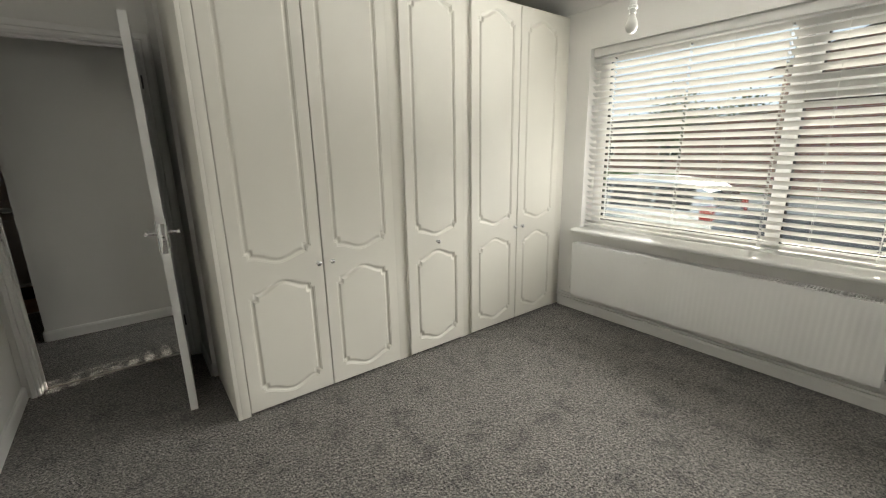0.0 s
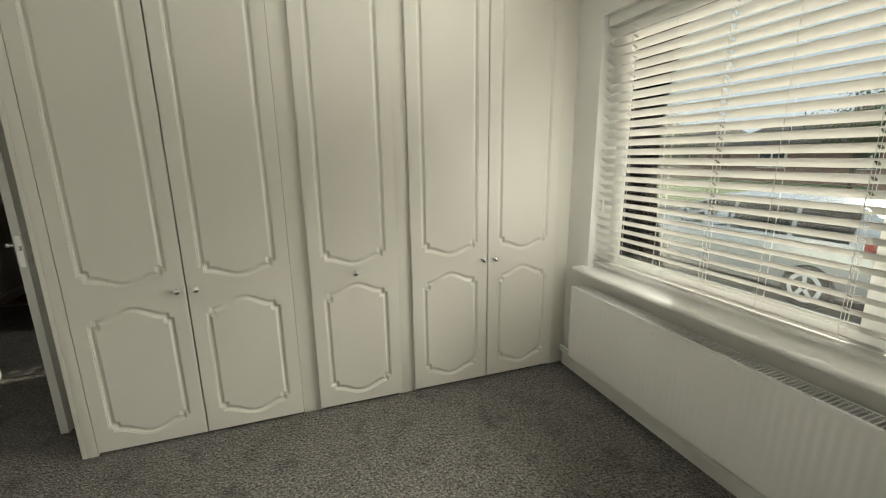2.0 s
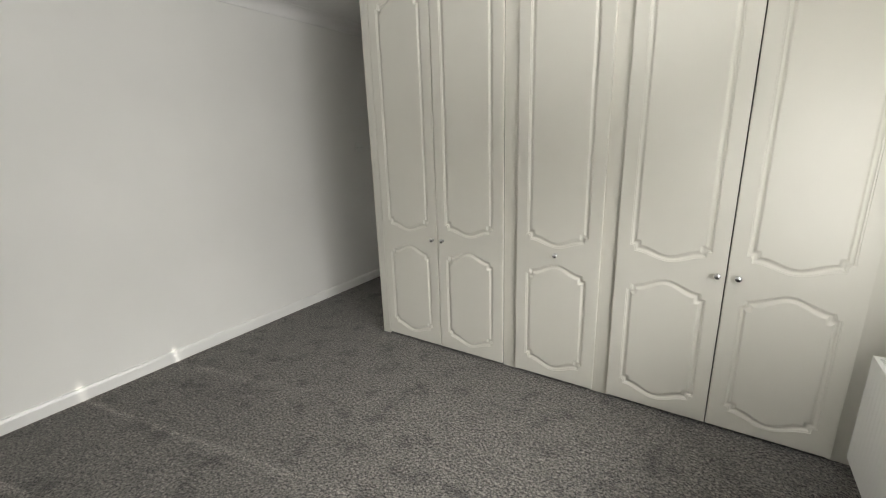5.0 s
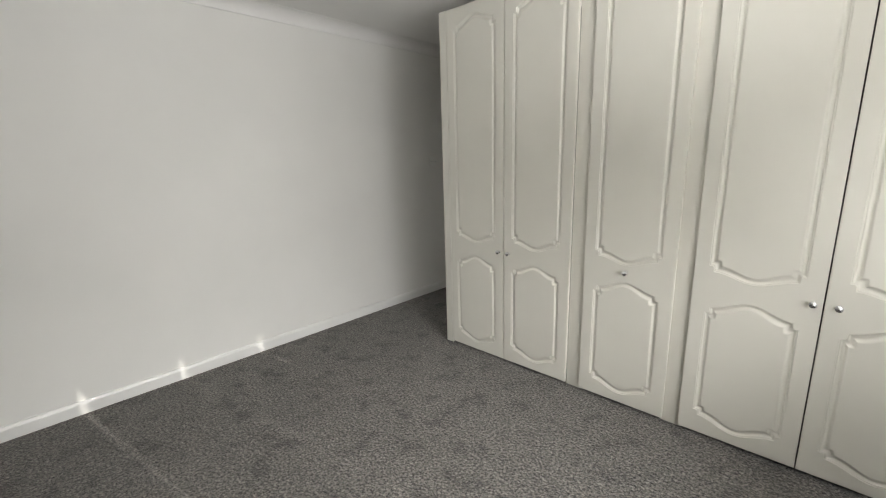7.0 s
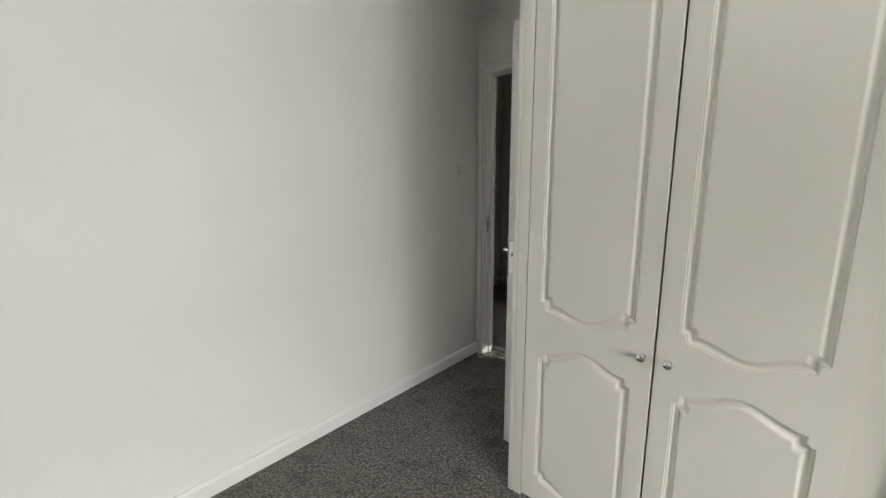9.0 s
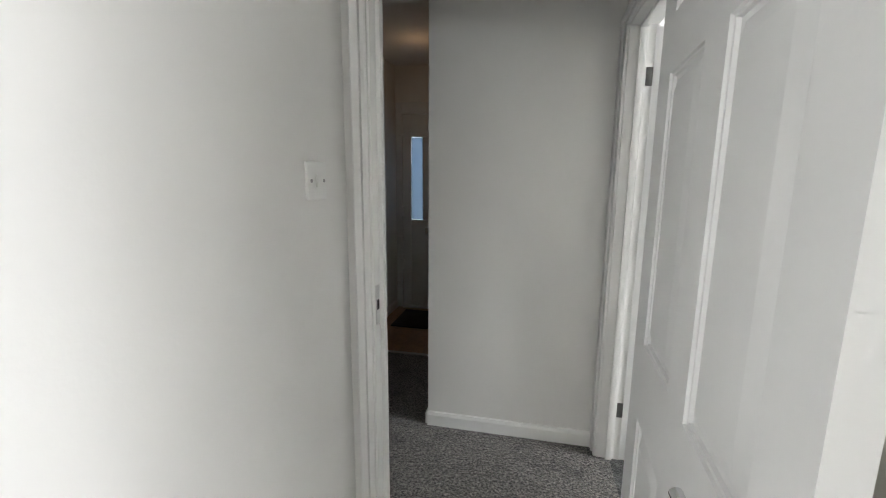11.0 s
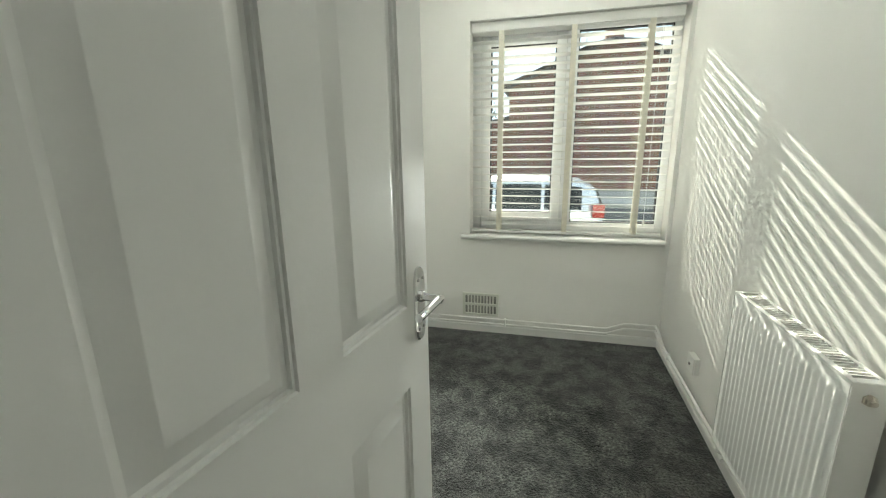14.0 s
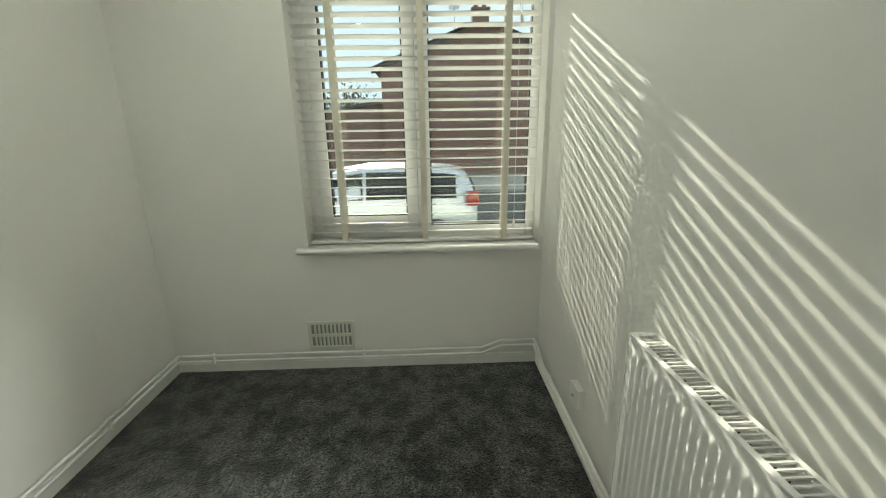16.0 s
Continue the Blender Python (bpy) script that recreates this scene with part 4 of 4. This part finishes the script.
pole = thing("curtain_pole", "brushed metal curtain pole with ball ends", "curtain pole", m=pose(W2, 1.43, 2.235))
bm = bmesh.new()
rod(bm, (-0.075, -0.62, 0), (-0.075, 0.74, 0), 0.0095, 16)
part("rod", bm, BRASS, pole)
for y in (0.74, -0.62):
    bm = bmesh.new()
    bmesh.ops.create_uvsphere(bm, u_segments=18, v_segments=12, radius=0.019, matrix=Matrix.Translation((-0.075, y + (0.016 if y > 0 else -0.016), 0)))
    part("finial", bm, BRASS, pole, "metal ball finial")
for y in (0.60, -0.54):
    bm = bmesh.new()
    rod(bm, (0, y, 0), (-0.066, y, 0), 0.008, 12)
    rod(bm, (0, y, 0), (-0.008, y, 0), 0.024, 18)
    rod(bm, (-0.075, y - 0.008, 0), (-0.075, y + 0.008, 0), 0.015, 16)
    part("bracket", bm, BRASS, pole)
for y in (0.46, 0.43, 0.39, 0.36):
    bm = bmesh.new()
    tube(bm, [(-0.075 + 0.016 * math.cos(a), y, -0.004 + 0.016 * math.sin(a)) for a in [2 * math.pi * i / 20 for i in range(21)]], 0.0018, 8)
    part("curtain_ring", bm, BRASS, pole)

lamp = thing("pendant_lamp", "bare frosted bulb on a white ceiling pendant, unlit", "ceiling lamp", m=pose(2.82, -0.935, CEILING))
bm = bmesh.new()
lathe(bm, ((0.0, -0.032), (0.012, -0.030), (0.036, -0.022), (0.045, -0.004), (0.045, 0.0)), Matrix.Identity(4), 24)
part("ceiling_rose", bm, PLASTIC, lamp)
bm = bmesh.new()
rod(bm, (0, 0, -0.03), (0, 0, -0.36), 0.003, 8)
part("flex", bm, PLASTIC, lamp)
bm = bmesh.new()
lathe(bm, ((0.006, -0.352), (0.012, -0.356), (0.016, -0.366), (0.018, -0.39), (0.024, -0.394), (0.024, -0.403), (0.017, -0.405), (0.017, -0.425)), Matrix.Identity(4), 20)
part("lamp_holder", bm, PLASTIC, lamp)
bm = bmesh.new()
lathe(bm, ((0.013, -0.42), (0.013, -0.435), (0.020, -0.450), (0.029, -0.472), (0.030, -0.488), (0.024, -0.507), (0.010, -0.518), (0.0, -0.519)), Matrix.Identity(4), 24)
part("bulb", bm, BULB, lamp, "frosted glass bulb")

# ---- entrance: planks, mat, front door ----
FLOORS = bpy.data.objects["floor_entrance"]
pl = []
for seed in range(3):
    bm = rbox(-0.0945, -0.55, -0.006, 0.0945, 0.55, 0.004, 0.001, 1)
    me = bpy.data.meshes.new("plank")
    bm.to_mesh(me)
    bm.free()
    me.materials.append(OAK)
    pl.append(me)
mat_bar = slab("threshold_bar_entrance", -0.95, 2.838, -0.001, 0.0, 2.862, 0.006, BRASS, "thin metal bar between carpet and laminate", "threshold")

fd = tagged(new("front_door"), "white plastic front door with a narrow frosted pane, shut", "door", kind="structure")
fd.location = (-0.41, 3.99, 0)
FX = -0.41


def fpart(name, x0, y0, z0, x1, y1, z1, mat=UPVC, parent=None, label="", r=0.004):
    return part(name, rbox(x0 - FX, y0 - 3.99, z0, x1 - FX, y1 - 3.99, z1, r), mat, parent or fd, label)


fpart("frame_side", -0.858, 3.985, 0, -0.79, 4.06, 2.10)
fpart("frame_side", -0.03, 3.985, 0, 0.038, 4.06, 2.10)
fpart("frame_threshold", -0.79, 3.985, -0.02, -0.03, 4.06, 0.022)
fpart("frame_head", -0.79, 3.985, 1.99, -0.03, 4.06, 2.10)
# leaf with a tall opening for the pane
leafs = [fpart("leaf", -0.788, 4.0, 0.02, -0.70, 4.05, 1.988)]
fpart("leaf_stile", -0.12, 4.0, 0.02, -0.032, 4.05, 1.988)
fpart("leaf_rail", -0.70, 4.0, 1.77, -0.12, 4.05, 1.988)
fpart("leaf_panel", -0.70, 4.004, 0.02, -0.12, 4.046, 0.94)
fpart("leaf_middle", -0.58, 4.0, 0.94, -0.24, 4.05, 1.77)
for a, b in ((-0.70, -0.58), (-0.24, -0.12)):
    fp = fpart("pane", a + 0.004, 4.018, 0.944, b - 0.004, 4.032, 1.766, FROST, None, "frosted narrow glass pane", 0.001)
    fp.data.materials[0] = FROST
fpart("moulding", -0.66, 3.996, 0.18, -0.16, 4.004, 0.72, UPVC, None, "", 0.004)
bmz = fpart("letter_box", -0.55, 3.985, 0.80, -0.27, 4.0, 0.86, CHROME, None, "chrome letter plate", 0.004)
for z in (0.42, 0.98, 1.78):
    fpart("hinge", -0.815, 3.965, z, -0.765, 3.986, z + 0.10, UPVC, None, "white plastic hinge", 0.005)

dm = bmesh.new()
box(dm, -0.72, 3.38, 0.004, -0.10, 3.86, 0.018)
rounded(dm, 0.004, 2)
dmat = obj("door_mat", dm, MAT)
tagged(dmat, "black ribbed door mat on the laminate", "door mat")

# ---- outside ----
g = bmesh.new()
bmesh.ops.create_grid(g, x_segments=2, y_segments=2, size=900, matrix=Matrix.Translation((0, 0, GROUND)))
structure("ground", g, GRASS, "grassed ground reaching the horizon", "ground")
slab("road", 8.1, -120, GROUND - 0.2, 15.6, 120, GROUND + 0.02, ASPHALT, "grey asphalt road", "road")
slab("pavement", 6.3, -120, GROUND - 0.2, 8.0, 120, GROUND + 0.12, PAVING, "concrete pavement beside the road", "pavement")
slab("pavement_far", 15.7, -120, GROUND - 0.2, 17.6, 120, GROUND + 0.12, PAVING, "concrete pavement across the road", "pavement")
for x in (8.0, 15.6):
    slab("kerb", x, -120, GROUND - 0.2, x + 0.1, 120, GROUND + 0.13, PAVING, "grey concrete kerb", "kerb")
slab("driveway", 17.6, -9, GROUND - 0.2, 21.5, 9, GROUND + 0.03, PAVING, "concrete driveway in front of the house", "driveway")


def poly_prism(bm, pts, x0, x1):
    a = [bm.verts.new((x0, y, z)) for y, z in pts]
    b = [bm.verts.new((x1, y, z)) for y, z in pts]
    n = len(pts)
    bm.faces.new(a)
    bm.faces.new(b[::-1])
    for i in range(n):
        bm.faces.new((a[i], a[(i + 1) % n], b[(i + 1) % n], b[i]))


house = thing("brick_house", "red brick house with a dark half-hipped tiled roof", "house", m=pose(22, -1.2, GROUND))


def hpart(name, bm, mat, label="", parent=None):
    bmesh.ops.translate(bm, verts=bm.verts, vec=-Vector((22, -1.2, GROUND)))
    return part(name, bm, mat, parent or house, label, False)


bm = bmesh.new()
poly_prism(bm, [(-5.9, GROUND - 0.2), (3.5, GROUND - 0.2), (3.5, 4.25), (-0.4, 5.75), (-2.0, 5.75), (-5.9, 4.25)], 22, 31)
hpart("wall", bm, BRICK, "red brick gable wall")
bm = bmesh.new()
R = {}
for tag, x, y, z in (("el", 21.7, 3.95, 4.12), ("hl", 21.7, -0.25, 5.78), ("hr", 21.7, -2.15, 5.78), ("er", 21.7, -6.35, 4.12), ("rt", 23.2, -1.2, 6.25), ("bl", 31.4, 3.95, 4.12), ("br", 31.4, -6.35, 4.12), ("bt", 31.4, -1.2, 6.25)):
    R[tag] = bm.verts.new((x, y, z))
for f in (("el", "hl", "rt", "bt", "bl"), ("er", "br", "bt", "rt", "hr"), ("hl", "hr", "rt")):
    bm.faces.new([R[q] for q in f])
bmesh.ops.solidify(bm, geom=bm.faces[:], thickness=0.14)
roof = hpart("roof", bm, TILE, "dark concrete tile roof")
bm = bmesh.new()
box(bm, 23.4, -1.65, 5.9, 24.2, -0.85, 6.85)
box(bm, 23.35, -1.7, 6.85, 24.25, -0.8, 6.95)
ch = hpart("chimney", bm, BRICK, "brick chimney stack", roof)
for y in (-1.45, -1.05):
    bm = bmesh.new()
    rod(bm, (23.8, y, 6.95), (23.8, y, 7.2), 0.12, 12, 0.1)
    hpart("chimney_pot", bm, BRICK, "", roof)
bm = bmesh.new()
rod(bm, (23.6, 0.0, 5.7), (23.6, 0.0, 7.1), 0.02, 6)
rod(bm, (23.2, 0.0, 7.0), (24.0, 0.0, 7.0), 0.015, 6)
for i in range(6):
    rod(bm, (23.25 + 0.13 * i, -0.25, 7.0), (23.25 + 0.13 * i, 0.25, 7.0), 0.01, 6)
hpart("aerial", bm, SCREW, "thin roof aerial", roof)
# white fascia boards along the verges
bm = bmesh.new()
for (ya, za), (yb, zb) in (((3.9, 4.0), (-0.3, 5.64)), ((-6.3, 4.0), (-2.1, 5.64))):
    a = [bm.verts.new((21.74, ya, za)), bm.verts.new((21.74, yb, zb)), bm.verts.new((21.74, yb, zb - 0.16)), bm.verts.new((21.74, ya, za - 0.16))]
    b = [bm.verts.new((21.78, v.co.y, v.co.z)) for v in a]
    bm.faces.new(a)
    bm.faces.new(b[::-1])
    for i in range(4):
        bm.faces.new((a[i], a[(i + 1) % 4], b[(i + 1) % 4], b[i]))
hpart("bargeboard", bm, TILE)
bm = bmesh.new()
poly_prism(bm, [(3.5, GROUND - 0.2), (7.2, GROUND - 0.2), (7.2, 2.0), (3.5, 2.65)], 22.4, 29)
ext = hpart("extension", bm, BRICK, "low brick side extension")
bm = bmesh.new()
poly_prism(bm, [(3.5, 2.66), (7.5, 1.96), (7.5, 2.08), (3.5, 2.80)], 22.1, 29.3)
hpart("extension_roof", bm, TILE, "", ext)


def far_house(y, w, eave, ridge, x=34.0):
    root = thing("bungalow", "brick bungalow with a dark tiled roof across the road", "house", "bungalows across the road", pose(x, y, GROUND))
    bm = bmesh.new()
    box(bm, 0, -w / 2, 0, 7, w / 2, eave)
    part("wall", bm, BRICK, root, "", False)
    bm = bmesh.new()
    p = [bm.verts.new(q) for q in ((-0.4, -w / 2 - 0.4, eave - 0.1), (7.4, -w / 2 - 0.4, eave - 0.1), (7.4, w / 2 + 0.4, eave - 0.1), (-0.4, w / 2 + 0.4, eave - 0.1), (3.5, -w / 2 + 1.5, ridge), (3.5, w / 2 - 1.5, ridge))]
    for f in ((0, 4, 5, 3), (1, 2, 5, 4), (0, 1, 4), (2, 3, 5), (3, 2, 1, 0)):
        bm.faces.new([p[i] for i in f])
    part("roof", bm, TILE, root, "", False)
    for k in (-0.28, 0.22):
        wroot = part("window", rbox(-0.03, k * w - 0.9, 0.95, 0.02, k * w + 0.9, 2.15, 0.01), UPVC, root, "white framed window")
        for s in (-0.45, 0.45):
            part("pane", rbox(-0.04, k * w + s - 0.38, 1.02, -0.02, k * w + s + 0.38, 2.08, 0.004), CARGLASS, wroot)
    return root


far_house(16, 11, 2.7, 4.6)
far_house(29, 11, 2.7, 4.7)
far_house(44, 12, 2.7, 4.7, 33)
far_house(-20, 11, 2.7, 4.9)


def tree(x, y, height, spread, seed):
    rng = random.Random(seed)
    root = thing("tree", "leafy garden tree with an uneven crown", "tree", "trees across the road", pose(x, y, GROUND))
    bm = bmesh.new()
    tops = []
    tube(bm, [(0, 0, -0.1), (0.05, 0.02, height * 0.25), (-0.03, 0.05, height * 0.5), (0.02, 0, height * 0.8)], 0.13, 8)
    for i in range(7):
        a, h = rng.uniform(0, 6.28), height * rng.uniform(0.3, 0.65)
        r = spread * rng.uniform(0.5, 0.9)
        tip = Vector((r * math.cos(a), r * math.sin(a), h + height * rng.uniform(0.1, 0.3)))
        rod(bm, (0, 0, h), tip, 0.06, 6, 0.02)
        tops.append(tip)
    part("trunk", bm, BARK, root)
    bm = bmesh.new()
    for i in range(2600):
        c = rng.choice(tops + [Vector((0, 0, height * 0.8))])
        p = c + Vector((rng.gauss(0, spread * 0.26), rng.gauss(0, spread * 0.26), rng.gauss(0, height * 0.09)))
        s = rng.uniform(0.05, 0.13)
        m = Matrix.Translation(p) @ Euler((rng.uniform(0, 6.3), rng.uniform(0, 6.3), rng.uniform(0, 6.3))).to_matrix().to_4x4()
        q = [bm.verts.new(m @ Vector(v)) for v in ((-s, 0, 0), (0, -s * 0.5, 0.01), (s, 0, 0), (0, s * 0.5, 0.01))]
        bm.faces.new(q)
    part("crown", bm, LEAVES, root, "", False)


tree(25.5, 6.3, 4.3, 1.9, 3)
tree(27.0, 10.2, 4.9, 2.2, 5)
tree(26.0, 20.5, 4.6, 2.3, 7)
tree(30.0, 25.0, 5.2, 2.6, 9)

# parked silver hatchback: length along y, front towards +y
car = thing("car", "silver hatchback parked along the kerb", "car", m=pose(9.25, 2.55, GROUND + 0.02))
CAR = [  # along the length: y, half width, sill, belt, roof, half roof width
    (-2.02, 0.60, 0.42, 0.78, 0.80, 0.50), (-1.98, 0.76, 0.30, 0.86, 0.98, 0.58), (-1.86, 0.82, 0.24, 0.90, 1.28, 0.57),
    (-1.60, 0.84, 0.20, 0.92, 1.42, 0.58), (-0.90, 0.85, 0.20, 0.92, 1.47, 0.60), (-0.10, 0.85, 0.20, 0.91, 1.48, 0.60),
    (0.45, 0.85, 0.20, 0.90, 1.40, 0.58), (0.95, 0.85, 0.20, 0.90, 1.16, 0.62), (1.28, 0.84, 0.20, 0.89, 0.93, 0.70),
    (1.70, 0.80, 0.22, 0.80, 0.83, 0.64), (1.98, 0.70, 0.28, 0.66, 0.69, 0.55), (2.08, 0.52, 0.36, 0.55, 0.57, 0.42)]
bm = bmesh.new()
rows = []
for y, w, s, b, r, rw in CAR:
    right = [(w * 0.92, s), (w, s + (b - s) * 0.35), (w, s + (b - s) * 0.7), (w * 0.965, b), (rw + (w * 0.965 - rw) * 0.45, b + (r - b) * 0.55), (rw, r - 0.03 * min(1, (r - b) * 4)), (rw * 0.55, r + 0.012)]
    rows.append([bm.verts.new((x, y, z)) for x, z in right] + [bm.verts.new((-x, y, z)) for x, z in right[::-1]])
for a, b in zip(rows, rows[1:]):
    for i in range(14):
        bm.faces.new((a[i], a[(i + 1) % 14], b[(i + 1) % 14], b[i]))
bm.faces.new(rows[0])
bm.faces.new(rows[-1][::-1])
carbody = part("body", bm, SILVER, car, "silver painted body")
for side in (-1, 1):
    for y0_, y1_, tag in ((-1.62, -0.98, "quarter"), (-0.92, -0.10, "rear"), (-0.04, 0.86, "front")):
        bm = bmesh.new()
        def at_y(y):
            for a, b in zip(CAR, CAR[1:]):
                if a[0] <= y <= b[0]:
                    f = (y - a[0]) / (b[0] - a[0])
                    return [p + (q - p) * f for p, q in zip(a, b)]
        rowsw = []
        for f in (0, 0.33, 0.66, 1):
            y, w, s, b, r, rw = at_y(y0_ + (y1_ - y0_) * f)
            lo, hi = b + 0.03, b + (r - b) * 0.84
            xa = w * 0.965 - (w * 0.965 - rw) * 0.10
            xb = rw + (w * 0.965 - rw) * 0.14
            rowsw.append([bm.verts.new((side * (xa + 0.012), y, lo)), bm.verts.new((side * (xb + 0.014), y, max(hi, lo + 0.02)))])
        for p, q in zip(rowsw, rowsw[1:]):
            bm.faces.new((p[0], q[0], q[1], p[1]))
        bmesh.ops.solidify(bm, geom=bm.faces[:], thickness=0.006)
        part("side_window", bm, CARGLASS, car, "dark tinted side window")
    bm = rbox(side * 0.70, -2.0, 0.82, side * 0.86, -1.80, 1.06, 0.02)
    part("tail_light", bm, REDLENS, car, "red tail light")
    bm = rbox(side * 0.52, 1.86, 0.58, side * 0.76, 2.02, 0.74, 0.03)
    part("headlight", bm, CLEARLENS, car)
    bm = rbox(side * 0.86, 0.74, 0.92, side * 1.0, 0.86, 1.04, 0.03)
    part("mirror", bm, SILVER, car)
    for y in (-1.28, 1.25):
        bm = bmesh.new()
        tm = Matrix.Translation((side * 0.80, y, 0.30)) @ Matrix.Rotation(radians(90 * side), 4, "Y")
        lathe(bm, ((0.20, -0.10), (0.29, -0.10), (0.305, -0.07), (0.305, 0.07), (0.29, 0.095), (0.20, 0.095)), tm, 28)
        wheel = part("wheel", bm, TYRE, car, "black tyre")
        bm = bmesh.new()
        lathe(bm, ((0.05, 0.085), (0.205, 0.100), (0.215, 0.088), (0.215, 0.0)), tm, 28)
        for i in range(5):
            box(bm, 0.03, -0.025, 0.085, 0.20, 0.025, 0.108, tm @ Matrix.Rotation(2 * math.pi * i / 5, 4, "Z"))
        part("rim", bm, CLEARLENS, wheel, "alloy rim")
bm = rbox(-0.55, -1.99, 1.02, 0.55, -1.90, 1.30, 0.01)
bmesh.ops.rotate(bm, verts=bm.verts, cent=(0, -1.95, 1.02), matrix=Matrix.Rotation(radians(-22), 3, "X"))
part("rear_window", bm, CARGLASS, car)

# planks of the entrance floor
for i in range(5):
    p = new("plank", pl[i % 3])
    p.parent = FLOORS
    p.location = (-0.765 + 0.19 * i, 3.42, -0.006)
